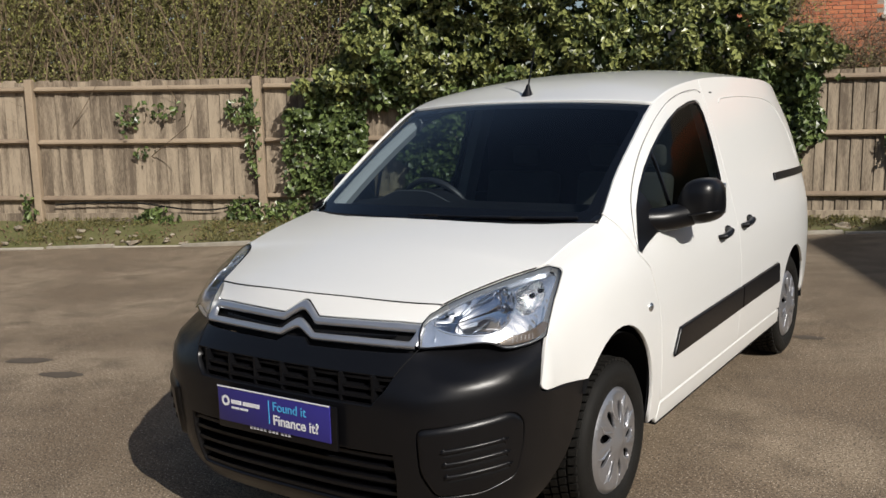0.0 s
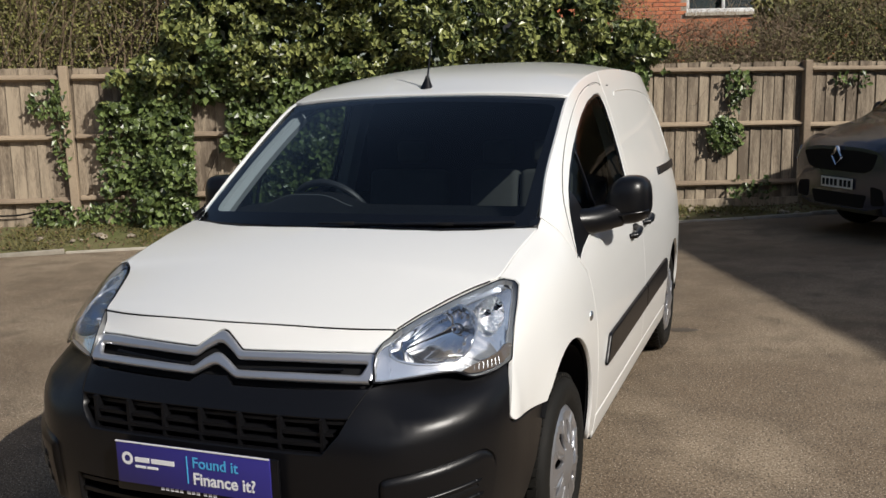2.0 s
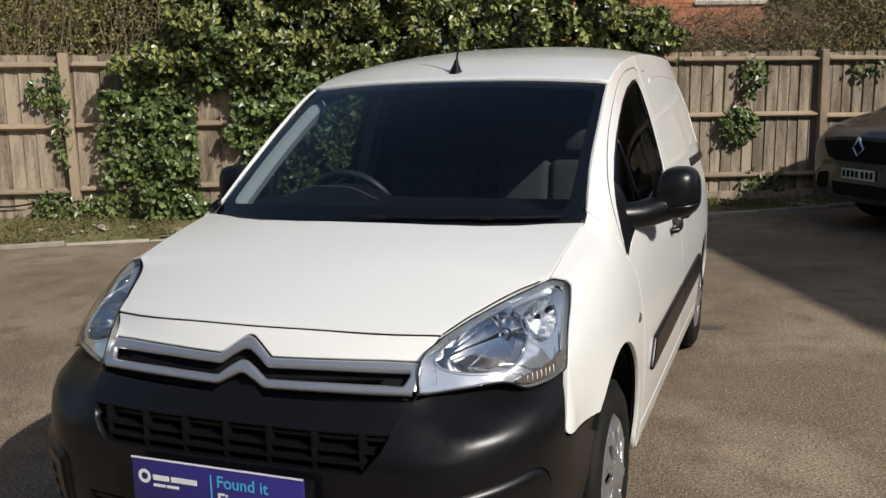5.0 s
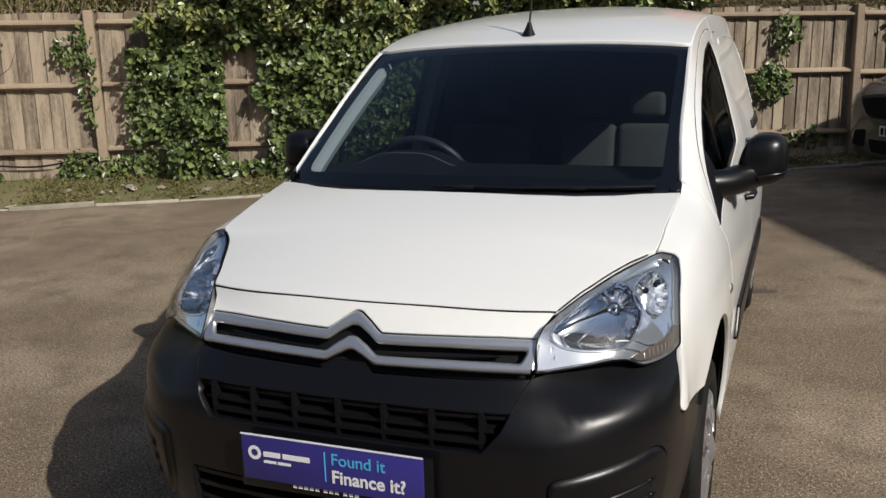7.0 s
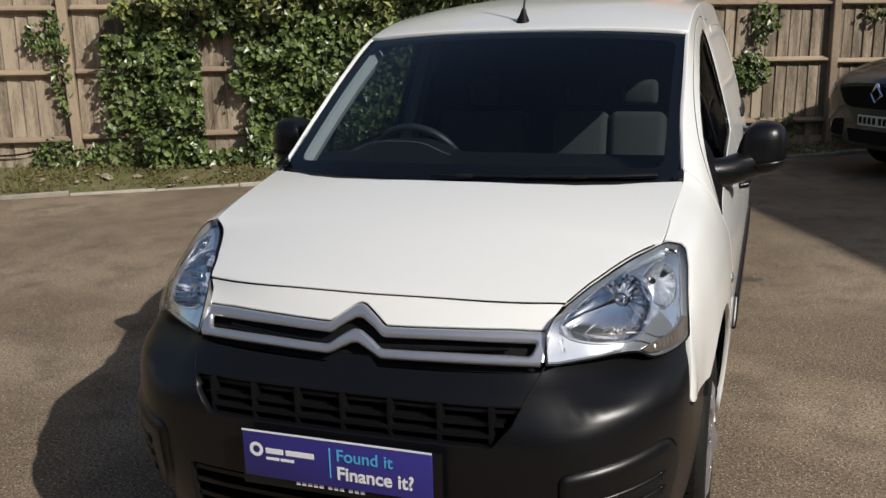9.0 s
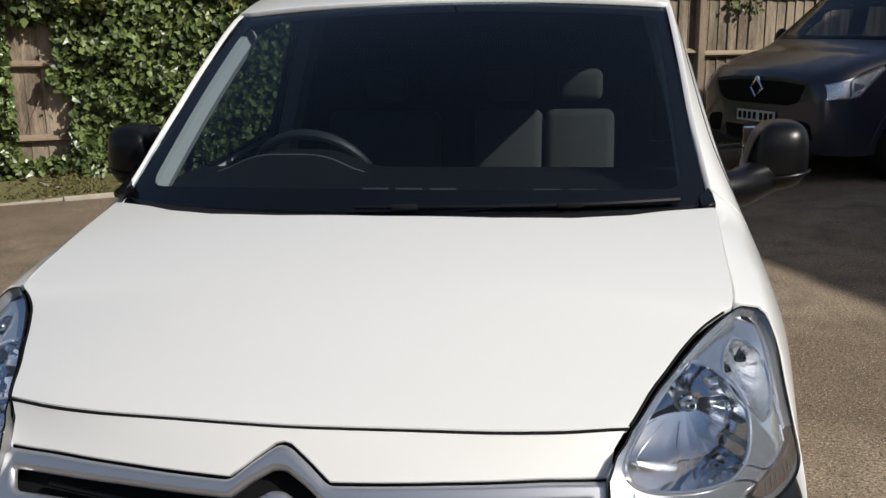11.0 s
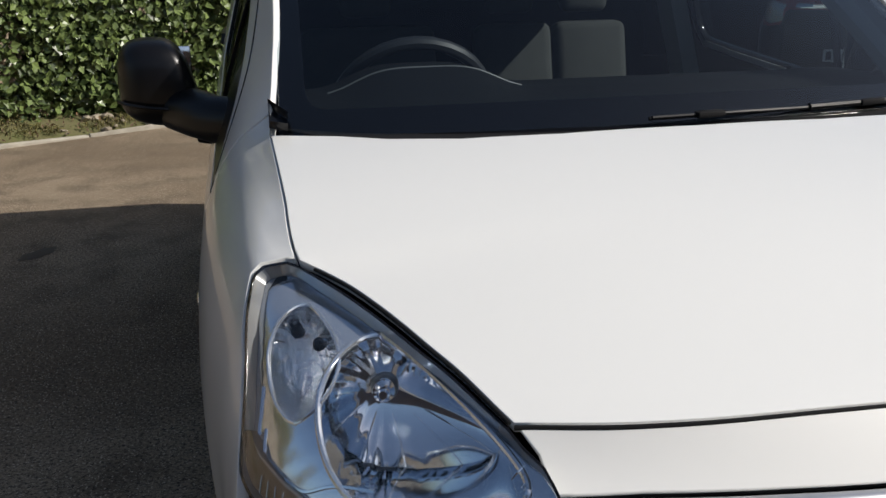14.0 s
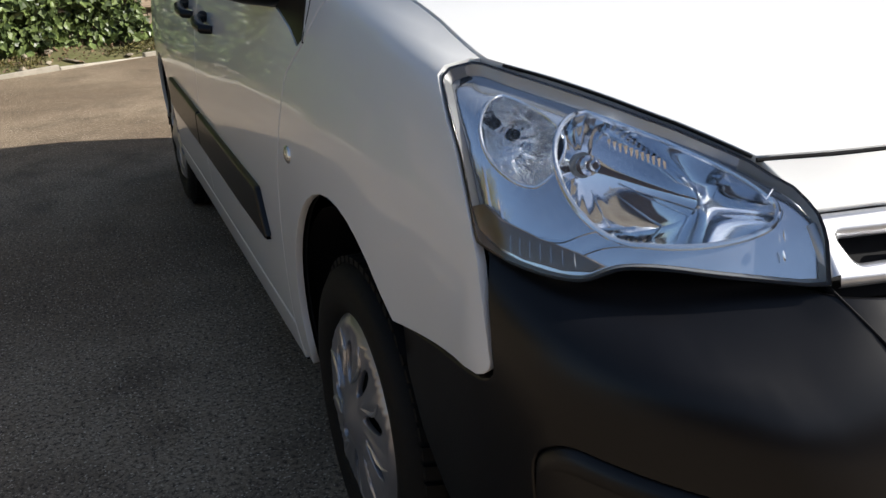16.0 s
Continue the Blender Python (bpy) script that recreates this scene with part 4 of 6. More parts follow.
for k, pts in enumerate(WIPERS):
    bm = bmesh.new()
    line = [Vector(p) for p in crom(pts, 6)]
    tube(bm, line, [.004 + .003 * k] * len(line), 8)
    wiper_ob = part("wiper", bm, BLACK, van)
    bm = bmesh.new()
    tube(bm, [p + Vector((0, .012, -.004)) for p in line], .0035, 6)
    part("blade", bm, DARK, wiper_ob)
    bm = bmesh.new()
    box(bm, (-.03, -.009, -.006), (.03, .009, .006), pose(*line[len(line) // 3], 0, 0, 12), .003)
    part("clip", bm, DARK, wiper_ob)
bm = bmesh.new()
lathe(bm, [(.034, 0), (.027, .02), (.014, .05), (.008, .07)], 16)
bmesh.ops.transform(bm, matrix=pose(0, .862, 1.652, 0, -90 + 12, 90), verts=bm.verts[:])
tube(bm, [(0, .872, 1.70), (.0, .95, 1.90)], [.005, .003], 8)
part("aerial", bm, BLACK, van)

# front plate with print
plate = part("advert_plate", (lambda b: (box(b, (-.262, -1.047, .527), (.262, -1.040, .656), bevel=.002), b)[-1])(bmesh.new()), BLUE, van, "dark blue advertising plate with white and cyan print")


def words(body, x, z, size, mat, parent, y=-1.0485, bold=0.0):
    cu = bpy.data.curves.new("print", "FONT")
    cu.body, cu.size, cu.extrude, cu.offset = body, size, .0004, bold
    tmp = bpy.data.objects.new("print", cu)
    scene.collection.objects.link(tmp)
    bpy.context.view_layer.update()
    me = bpy.data.meshes.new_from_object(tmp)
    bpy.data.objects.remove(tmp)
    me.transform(pose(x, y, z, 90, 0, 0))
    me.materials.clear()
    me.materials.append(mat)
    ob = new("lettering", me)
    ob.parent = parent
    return ob


holder = bmesh.new()
box(holder, (-.272, -1.0405, .500), (.285, -1.030, .652), bevel=.003)
part("plate_holder", holder, BLACK, plate)
for k in range(11):        # the plate's small print, cut off by its lower edge
    bm = bmesh.new()
    box(bm, (-.115 + .0165 * k + (.008 if k > 4 else 0) + (.008 if k > 7 else 0), -1.0415, .5155), (-.104 + .0165 * k + (.008 if k > 4 else 0) + (.008 if k > 7 else 0), -1.0395, .5255))
    part("print_bar", bm, WHITE_INK, plate)
words("Found it", .005, .602, .046, CYAN_INK, plate, bold=.0004)
words("Finance it?", .005, .552, .050, WHITE_INK, plate, bold=.0011)
for nm, lo, hi, mt in (("divider", (-.014, .552), (-.011, .634), CYAN_INK), ("print_bar", (-.195, .597), (-.145, .611), WHITE_INK), ("print_bar", (-.137, .597), (-.057, .611), WHITE_INK), ("print_bar", (-.195, .579), (-.158, .586), WHITE_INK), ("print_bar", (-.153, .579), (-.115, .586), WHITE_INK),
                       ("plate_edge", (-.262, .653), (.262, .657), WHITE_INK)):
    bm = bmesh.new()
    box(bm, (lo[0], -1.0488, lo[1]), (hi[0], -1.046, hi[1]))
    part(nm, bm, mt, plate)
bm = bmesh.new()
lathe(bm, [(.010, -.0008), (.020, -.0008)], 24)
bmesh.ops.transform(bm, matrix=pose(-.222, -1.0480, .605, 0, 0, 90), verts=bm.verts[:])
part("print_ring", bm, WHITE_INK, plate)

# cab: dash, wheel, seats, trim
bm = bmesh.new()
prev = None
for x in np.linspace(-.70, .70, 43):
    hump = .052 * math.exp(-((x + .385) / .17) ** 4)
    prof = [(.06, .80), (.06, 1.11), (.20, 1.150), (.38, 1.172 + hump), (.52, 1.170 + hump), (.58, 1.09), (.52, .80)]
    cur = [bm.verts.new((x, y, z)) for y, z in prof]
    if prev:
        for q in range(len(prof)):
            bm.faces.new((prev[q], prev[(q + 1) % len(prof)], cur[(q + 1) % len(prof)], cur[q]))
    prev = cur
bmesh.ops.recalc_face_normals(bm, faces=bm.faces[:])
part("dashboard", bm, DASH, van)
bm = bmesh.new()          # dusty shine on the instrument hood's edge, put in as a pale bar
tube(bm, [(x, .385, 1.1725 + .052 * math.exp(-((x + .385) / .17) ** 4)) for x in np.linspace(-.60, -.17, 29)], .0028, 6)
part("hood_shine_bar", bm, HOOD_SHINE, van)
bm = bmesh.new()
cw, tilt = Vector((-.38, .60, 1.10)), radians(28)
ringp = [cw + Vector((.188 * math.cos(w), -.188 * math.sin(w) * math.sin(tilt), .188 * math.sin(w) * math.cos(tilt))) for w in np.linspace(0, 2 * math.pi, 33)]
tube(bm, ringp, .016, 10, False)
for w in (math.pi * .02, math.pi * .98, math.pi * 1.5):
    tube(bm, [cw, cw + Vector((.188 * math.cos(w), -.188 * math.sin(w) * math.sin(tilt), .188 * math.sin(w) * math.cos(tilt)))], .018, 8)
bmesh.ops.create_uvsphere(bm, u_segments=16, v_segments=10, radius=.06, matrix=pose(*cw))
part("steering_wheel", bm, WHEEL_GRIP, van)
for x0, x1 in ((-.58, -.14), (.0, .262), (.268, .53)):
    seat = part("seat", (lambda b: (box(b, (x0, -.06, -.30), (x1, .06, .30), pose(0, 1.43, .945, -12, 0, 0), .035, 3), box(b, (x0, .90, .62), (x1, 1.40, .76), None, .04, 3), b)[-1])(bmesh.new()), SEAT, van)
    c = (x0 + x1) / 2
    part("headrest", (lambda b: (box(b, (c - .085, 1.49, 1.27), (c + .085, 1.55, 1.39), None, .028, 3), b)[-1])(bmesh.new()), SEAT, seat)
for s in (1, -1):
    bm = bmesh.new()
    prev = None
    for z in np.linspace(1.0, 1.64, 9):
        xo = side(1.5, z)[0] - .03
        cur = [bm.verts.new((s * xo, 1.46, z)), bm.verts.new((s * xo, 1.60, z)), bm.verts.new((s * (xo - .05), 1.60, z)), bm.verts.new((s * (xo - .05), 1.48, z))]
        if prev:
            for q in range(4):
                bm.faces.new((prev[q], prev[(q + 1) % 4], cur[(q + 1) % 4], cur[q]))
        prev = cur
    bmesh.ops.recalc_face_normals(bm, faces=bm.faces[:])
    part("pillar_trim", bm, TRIM, van)
    bm = bmesh.new()       # pale lining of the screen pillar
    rows = [[bm.verts.new(Vector(screen(s * a, t)) + Vector((0, dy, -.02 - dz))) for a, dy, dz in ((.985, .03, 0), (.945, .04, .01), (.93, .07, .03), (.965, .12, .05))] for t in np.linspace(.03, .97, 12)]
    for r0, r1 in zip(rows, rows[1:]):
        for q in range(4):
            bm.faces.new((r0[q], r0[(q + 1) % 4], r1[(q + 1) % 4], r1[q]))
    bmesh.ops.recalc_face_normals(bm, faces=bm.faces[:])
    part("pillar_lining", bm, TRIM, van)
for k in range(9):         # demister slots along the dash top
    if k not in (3, 4):
        bm = bmesh.new()
        box(bm, (-.14 + .09 * k, .238, 1.1515), (-.07 + .09 * k, .243, 1.1570))
        part("vent_slot", bm, LAMP_WALL, van)

# ---------------------------------------------------------------- ground
def asphalt():
    m = bpy.data.materials.new("worn_asphalt")
    m.use_nodes = True
    n, l = m.node_tree.nodes, m.node_tree.links
    p = n["Principled BSDF"]
    co = n.new("ShaderNodeTexCoord")

    def tex(kind, scale, detail=4):
        t = n.new(kind)
        t.inputs["Scale"].default_value = scale
        if kind == "ShaderNodeTexNoise":
            t.inputs["Detail"].default_value = detail
        l.new(co.outputs["Object"], t.inputs["Vector"])
        return t

    def mix(fac, a, b, lo, hi):
        r = n.new("ShaderNodeMapRange")
        r.inputs[1].default_value, r.inputs[2].default_value = lo, hi
        l.new(fac, r.inputs[0])
        x = n.new("ShaderNodeMix")
        x.data_type = "RGBA"
        l.new(r.outputs[0], x.inputs[0])
        for s, c in ((6, a), (7, b)):
            if isinstance(c, tuple):
                x.inputs[s].default_value = (*c, 1)
            else:
                l.new(c, x.inputs[s])
        return x.outputs[2]
    big, mid = tex("ShaderNodeTexNoise", .75, 5), tex("ShaderNodeTexNoise", 3.5, 6)
    fine, grit, stone = tex("ShaderNodeTexNoise", 75, 8), tex("ShaderNodeTexNoise", 150, 4), tex("ShaderNodeTexVoronoi", 85)
    fine.inputs["Roughness"].default_value = .75
    c = mix(big.outputs[0], (.200, .148, .100), (.325, .254, .178), .40, .60)
    c = mix(mid.outputs[0], c, (.172, .130, .090), .46, .70)
    c = mix(fine.outputs[0], (.058, .045, .032), c, .39, .53)
    c2 = mix(grit.outputs[0], c, (.68, .58, .45), .54, .63)
    c = mix(stone.outputs["Distance"], c2, c, .25, .55)
    l.new(c, p.inputs["Base Color"])
    p.inputs["Roughness"].default_value = .9
    p.inputs["Specular IOR Level"].default_value = .25
    bp = n.new("ShaderNodeBump")
    bp.inputs["Strength"].default_value, bp.inputs["Distance"].default_value = .13, .003
    l.new(fine.outputs[0], bp.inputs["Height"])
    l.new(bp.outputs[0], p.inputs["Normal"])
    return m


ASPHALT = asphalt()
bm = bmesh.new()
for i, j in ((-1, -1), (1, -1), (1, 1), (-1, 1)):
    bm.verts.new((i * 400, j * 400, 0))
bm.faces.new(bm.verts)
tagged(finish("ground", bm, ASPHALT), "worn sunlit brown-grey asphalt yard", "ground", kind="structure")

# the fence line: origin at a post, along runs to its right, back away from the yard
FENCE_O, ALONG = Vector((-6.45, 5.55, 0)), Vector((8.1, 4.43, 0)).normalized()
BACKW = Vector((-ALONG.y, ALONG.x, 0))
FENCE_M = Matrix((( ALONG.x, BACKW.x, 0, FENCE_O.x), (ALONG.y, BACKW.y, 0, FENCE_O.y), (0, 0, 1, 0), (0, 0, 0, 1)))


RISE = 0.0178                                   # the fence climbs gently to its left


def rise(a):
    return RISE * (9.25 - a)


# old damp stains on the asphalt
STAIN = material("damp_stain", (.105, .083, .062), .75, vary=.8, scale=9, second=(.09, .072, .055))
for cx, cy, ra, rb, tw in ((-3.55, .24, .17, .07, .5), (-3.02, .14, .15, .065, .4), (.905, 3.15, .10, .055, .17), (-1.9, 3.4, .12, .06, 1.0)):
    bm = bmesh.new()
    ring = []
    for k in range(26):
        w = 2 * math.pi * k / 26
        r = 1 + .28 * noise.noise(Vector((math.cos(w) * 1.7 + cx, math.sin(w) * 1.7 + cy, 2)))
        x, y = ra * r * math.cos(w), rb * r * math.sin(w)
        ring.append(bm.verts.new((cx + x * math.cos(tw) - y * math.sin(tw), cy + x * math.sin(tw) + y * math.cos(tw), .003)))
    bm.faces.new(ring)
    tagged(finish("ground_stain", bm, STAIN), "small dark damp stain on the asphalt", "stain", kind="structure")

WOOD = material("weathered_fence_wood", (.355, .288, .208), .88, vary=2.2, scale=11, second=(.125, .096, .068), bump=.6, bump_scale=60, rand=.17, stretch=(1.0, 1.0, .13))
POST_WOOD = material("fence_post_wood", (.385, .300, .208), .88, vary=.9, scale=8, second=(.20, .15, .105), bump=.5, bump_scale=70, rand=.3, stretch=(.35, 1.0, .35))
SOIL = material("mossy_soil", (.160, .135, .066), .95, vary=1.6, scale=3, second=(.085, .098, .026), bump=.9, bump_scale=40)
CONCRETE = material("weathered_concrete_edging", (.46, .42, .35), .9, vary=.9, scale=8, second=(.26, .235, .19), bump=.6, bump_scale=120, rand=.4)
RUBBLE = material("broken_stone", (.38, .33, .25), .9, vary=.8, scale=9, second=(.24, .20, .15), bump=.5, bump_scale=90, island=.7)
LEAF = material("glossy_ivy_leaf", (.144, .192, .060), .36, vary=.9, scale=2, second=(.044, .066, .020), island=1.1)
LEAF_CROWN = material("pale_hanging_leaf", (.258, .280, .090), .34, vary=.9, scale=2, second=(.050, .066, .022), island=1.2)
LEAF_OLD = material("olive_shrub_leaf", (.250, .245, .070), .6, vary=.9, scale=1.2, second=(.115, .105, .038), island=.9)
LEAF_DULL = material("dull_shrub_leaf", (.225, .21, .07), .65, vary=.9, scale=1.2, second=(.09, .085, .03), island=.9)
TWIG = material("brown_twig", (.255, .185, .115), .85, vary=.8, scale=9, second=(.10, .07, .045), island=.6)
rng = np.random.default_rng(7)

# boarded fence: posts, three rails a bay, overlapping upright boards, gravel board
fence = thing("board_fence", "weathered grey-brown close-board timber fence with posts and three rails", "fence")
fence.matrix_world = FENCE_M @ pose(0, 0, rise(0), 0, math.degrees(RISE), 0)
BAY = 3.083


def block(lo, hi, bevel=.0):
    b = bmesh.new()
    box(b, lo, hi, None, bevel, 1)
    return b


post_me = None
for k in range(-4, 6):
    ob = part("post", block((-.05, -.11, 0), (.05, -.01, 1.945), .008), POST_WOOD, fence) if post_me is None else new("post", post_me)
    post_me = ob.data
    ob.parent = fence
    ob.location = (k * BAY, 0, 0)
    ob.rotation_euler = (rng.normal(0, .006), rng.normal(-RISE, .006), 0)
rail_me = None
for k in range(-4, 5):
    for z in (.365, 1.105, 1.815):
        if rail_me is None:
            b = bmesh.new()
            for x in (0.05, BAY - .05):
                for y, zz in ((-.078, -.006), (-.005, -.034), (-.005, .046), (-.078, .014)):
                    b.verts.new((x, y, zz))
            v = list(b.verts)
            for q in range(4):
                b.faces.new((v[q], v[(q + 1) % 4], v[4 + (q + 1) % 4], v[4 + q]))
            b.faces.new(v[:4][::-1]), b.faces.new(v[4:])
            bmesh.ops.recalc_face_normals(b, faces=b.faces[:])
            ob = finish("rail", b, POST_WOOD, fence, smooth=False)
            rail_me = ob.data
        else:
            ob = new("rail", rail_me)
            ob.parent = fence
        ob.location = (k * BAY, 0, z + rng.normal(0, .012))
        ob.rotation_euler = (0, rng.normal(0, .003), 0)
board_mes = []
for i in range(5):
    b = bmesh.new()
    w, h = .172, 1.79 + .005 * i
    for z in (0, h):
        for x, y in ((0, -.008), (w, .010), (w, .016), (0, .014)):
            b.verts.new((x, y, z))
    v = list(b.verts)
    for q in range(4):
        b.faces.new((v[q], v[(q + 1) % 4], v[4 + (q + 1) % 4], v[4 + q]))
    b.faces.new(v[:4][::-1]), b.faces.new(v[4:])
    bmesh.ops.recalc_face_normals(b, faces=b.faces[:])
    me = bpy.data.meshes.new("board")
    b.to_mesh(me)
    b.free()
    me.materials.append(WOOD)
    board_mes.append(me)
x = -4 * BAY
while x < 5 * BAY:
    ob = new("board", board_mes[int(rng.integers(5))])
    ob.parent = fence
    ob.location = (x, .004 + rng.normal(0, .002), .12 + rng.normal(0, .005))
    ob.rotation_euler = (rng.normal(0, .004), rng.normal(0, .006), rng.normal(0, .02))
    x += .148 + rng.normal(0, .006)
gb = None
for k in range(-4, 5):
    if gb is None:
        o = part("gravel_board", block((.05, -.03, .0), (BAY - .05, -.005, .17), .004), WOOD, fence)
        gb = o.data
    else:
        o = new("gravel_board", gb)
        o.parent = fence
    o.location = (k * BAY, 0, rng.normal(0, .01))

# soil strip and broken concrete edging in front of the fence
bm = bmesh.new()
na, nb = 220, 12
grid = []
for i in range(na + 1):
    row = []
    for j in range(nb + 1):
        a, b = -14 + 29 * i / na, -.72 + 1.6 * j / nb
        h = .012 + (.05 + max(0, rise(a))) * min(1, j / 5) + .035 * noise.noise(Vector((a * 1.7, b * 3, 1))) + .02 * noise.noise(Vector((a * 7, b * 7, 3)))
        if j == 0:
            h = -.01
        row.append(bm.verts.new((a, b, max(h, .004) if j else h)))
    grid.append(row)
for i in range(na):
    for j in range(nb):
        bm.faces.new((grid[i][j], grid[i + 1][j], grid[i + 1][j + 1], grid[i][j + 1]))
strip = finish("soil_strip", bm, SOIL)
strip.matrix_world = FENCE_M
tagged(strip, "mossy soil strip with dead leaves along the fence foot", "soil", kind="structure")
kerb = thing("kerb", "low broken concrete edging along the yard", "kerb")
kerb["kind"] = "structure"
kerb.matrix_world = FENCE_M
kb = [part("edging_stone", block((0, -.028, -.03), (.893, .022, .030), .008), CONCRETE, kerb)]
kb[0].location = (-13.5, -.72, 0)
for k in range(1, 31):
    o = new("edging_stone", kb[0].data)
    o.parent = kerb
    o.location = (-13.5 + .9 * k, -.72 + rng.normal(0, .02), rng.normal(.0, .008))
    o.rotation_euler = (rng.normal(0, .05), rng.normal(0, .015), rng.normal(0, .02))

rubble = tagged(new("rubble"), "broken pale stones and concrete crumbs on the soil strip", "stones", kind="stuff")
bm = bmesh.new()
for _ in range(110):
    a, b, r = rng.uniform(-8, 11), rng.uniform(-.70, -.25), abs(rng.normal(0, .026)) + .012
    big = rng.uniform() < .14
    m = pose(a, b, .02 + .06 * (b + .72) / .66 + (.0 if big else .012) + max(0, rise(a)) * min(1, (b + .72) / .66), rng.uniform(-12, 12), rng.uniform(-12, 12), rng.uniform(0, 360)) @ Matrix.Diagonal((r * (4.2 if big else 1.5), r * (2.0 if big else 1.0), r * .6, 1))
    for v in bmesh.ops.create_icosphere(bm, subdivisions=1, radius=1, matrix=m)["verts"]:
        v.co += Vector(rng.normal(0, .16, 3)) * r
rub = finish("stones", bm, RUBBLE, rubble, smooth=False)
rub.matrix_parent_inverse = Matrix()
rubble.matrix_world = FENCE_M


# ---------------------------------------------------------------- foliage
def leaf_cloud(name, centres, size, mat, parent, wide=.6, up=.3, spread=.35, lab="", face=None):
    """Many small folded leaves, as one mesh; each leaf is a bent rhomb of four triangles."""
    n = len(centres)
    c = np.array(centres)
    d = rng.normal(0, 1, (n, 3))
    d[:, 2] -= .7
    d /= np.linalg.norm(d, axis=1)[:, None]
    out = rng.normal(0, spread, (n, 3)) + (face if face is not None else np.array([-BACKW.x, -BACKW.y, up]))
    s = np.cross(d, out)
    s /= np.linalg.norm(s, axis=1)[:, None] + 1e-9
    nn = np.cross(s, d)
    L = size * rng.uniform(.6, 1.25, n)[:, None]
    tip, base = c + d * L * .55, c - d * L * .45
    a, b = c + s * L * wide * .5 + nn * L * .10 - d * L * .08, c - s * L * wide * .5 + nn * L * .10 - d * L * .08
    m1 = c - nn * L * .02
    v = np.stack([base, a, tip, b, m1], 1).reshape(-1, 3)
    i0 = np.arange(n) * 5
    f = np.concatenate([np.stack([i0, i0 + 1, i0 + 4], 1), np.stack([i0 + 1, i0 + 2, i0 + 4], 1), np.stack([i0 + 2, i0 + 3, i0 + 4], 1), np.stack([i0 + 3, i0, i0 + 4], 1)])
    me = bpy.data.meshes.new(name)
    me.from_pydata(v.tolist(), [], f.tolist())
    me.materials.append(mat)
    ob = new(name, me)
    ob.parent = parent
    if lab:
        ob["label"] = lab
    return ob


def twigs(name, starts, ways, lens, r, mat, parent, bend=.3, seg=4):
    """Thin three-sided twigs, joined into one mesh."""
    vs, fs = [], []
    for p, w, L in zip(starts, ways, lens):
        p, w = np.array(p, float), np.array(w, float)
        w /= np.linalg.norm(w)
        for k in range(seg + 1):
            rr = r * (1 - .8 * k / seg)
            a = np.cross(w, [.3, .5, .8])
            a /= np.linalg.norm(a)
            b = np.cross(w, a)
            i = len(vs)
            vs += [tuple(p + a * rr), tuple(p - a * rr * .5 + b * rr * .87), tuple(p - a * rr * .5 - b * rr * .87)]
            if k:
                for q in range(3):
                    fs.append((i - 3 + q, i - 3 + (q + 1) % 3, i + (q + 1) % 3, i + q))
            p = p + w * L / seg
            w = w + rng.normal(0, bend / seg, 3)
            w /= np.linalg.norm(w)
    me = bpy.data.meshes.new(name)
    me.from_pydata(vs, [], fs)
    me.materials.append(mat)
    ob = new(name, me)
    ob.parent = parent
    return ob


def to_world(ab):
    ab = np.array(ab)
    return np.array(FENCE_O)[None] + ab[:, :1] * np.array(ALONG)[None] + ab[:, 1:2] * np.array(BACKW)[None] + np.array([0, 0, 1.0])[None] * ab[:, 2:3]


# evergreen ivy and laurel that climbs over the middle of the fence
ivy = thing("ivy_hedge", "dense glossy dark green ivy climbing over the fence", "hedge")


def hedge_front(a, z):
    """How far in front of the fence line the hedge's face stands (towards the yard is negative)."""
    over = min(1, max(0, (z - 1.75) / .5))
    return (-.20 - .35 * over) + .36 * noise.noise(Vector((a * 1.1, z * 1.1, 4))) + .30 * noise.noise(Vector((a * 3.3, z * 3.3, 9)))


def hedge_mask(a, z):
    n1 = .35 * noise.noise(Vector((a * 1.3, z * 1.3, 2))) + .18 * noise.noise(Vector((a * 4, z * 4, 5)))
    if z > 1.85:
        return .65 + .85 * min(1.6, z - 1.85) - n1 < a < 7.1 - .55 * max(0, z - 2.1) + 1.3 * n1 and z < 4.9 + n1
    edge_r = 6.85 + .35 * (z - 1) + n1 * 1.2
    hole = .35 < z < 1.62 and abs(a - 1.62 - .35 * n1) < .20 + .35 * n1
    return .35 + .3 * abs(z - 1.2) + n1 < a < edge_r and not hole


pts, crown = [], []
while len(pts) + len(crown) < 50000:
    a, z = rng.uniform(0, 9.4), rng.uniform(.12, 5.0)
    if hedge_mask(a, z):
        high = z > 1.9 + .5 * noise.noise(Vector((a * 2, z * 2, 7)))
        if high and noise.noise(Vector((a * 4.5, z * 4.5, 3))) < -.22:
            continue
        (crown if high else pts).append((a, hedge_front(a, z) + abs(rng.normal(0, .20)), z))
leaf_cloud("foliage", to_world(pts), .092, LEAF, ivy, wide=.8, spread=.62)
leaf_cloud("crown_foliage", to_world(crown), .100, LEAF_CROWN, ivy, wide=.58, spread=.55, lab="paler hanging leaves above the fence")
pts = []
while len(pts) < 9000:
    a, z = rng.uniform(0, 7.6), rng.uniform(.1, 2.0)
    if hedge_mask(a, z):
        pts.append((a, -.12 - abs(rng.normal(0, .07)), z))
leaf_cloud("clinging_foliage", to_world(pts), .085, LEAF, ivy, wide=.8, spread=.45)
pts = []
while len(pts) < 9000:
    a, z = rng.uniform(0, 9.4), rng.uniform(1.6, 5.0)
    if hedge_mask(a, z):
        pts.append((a, hedge_front(a, z) + rng.uniform(.3, .6), z))
leaf_cloud("inner_foliage", to_world(pts), .16, LEAF, ivy)
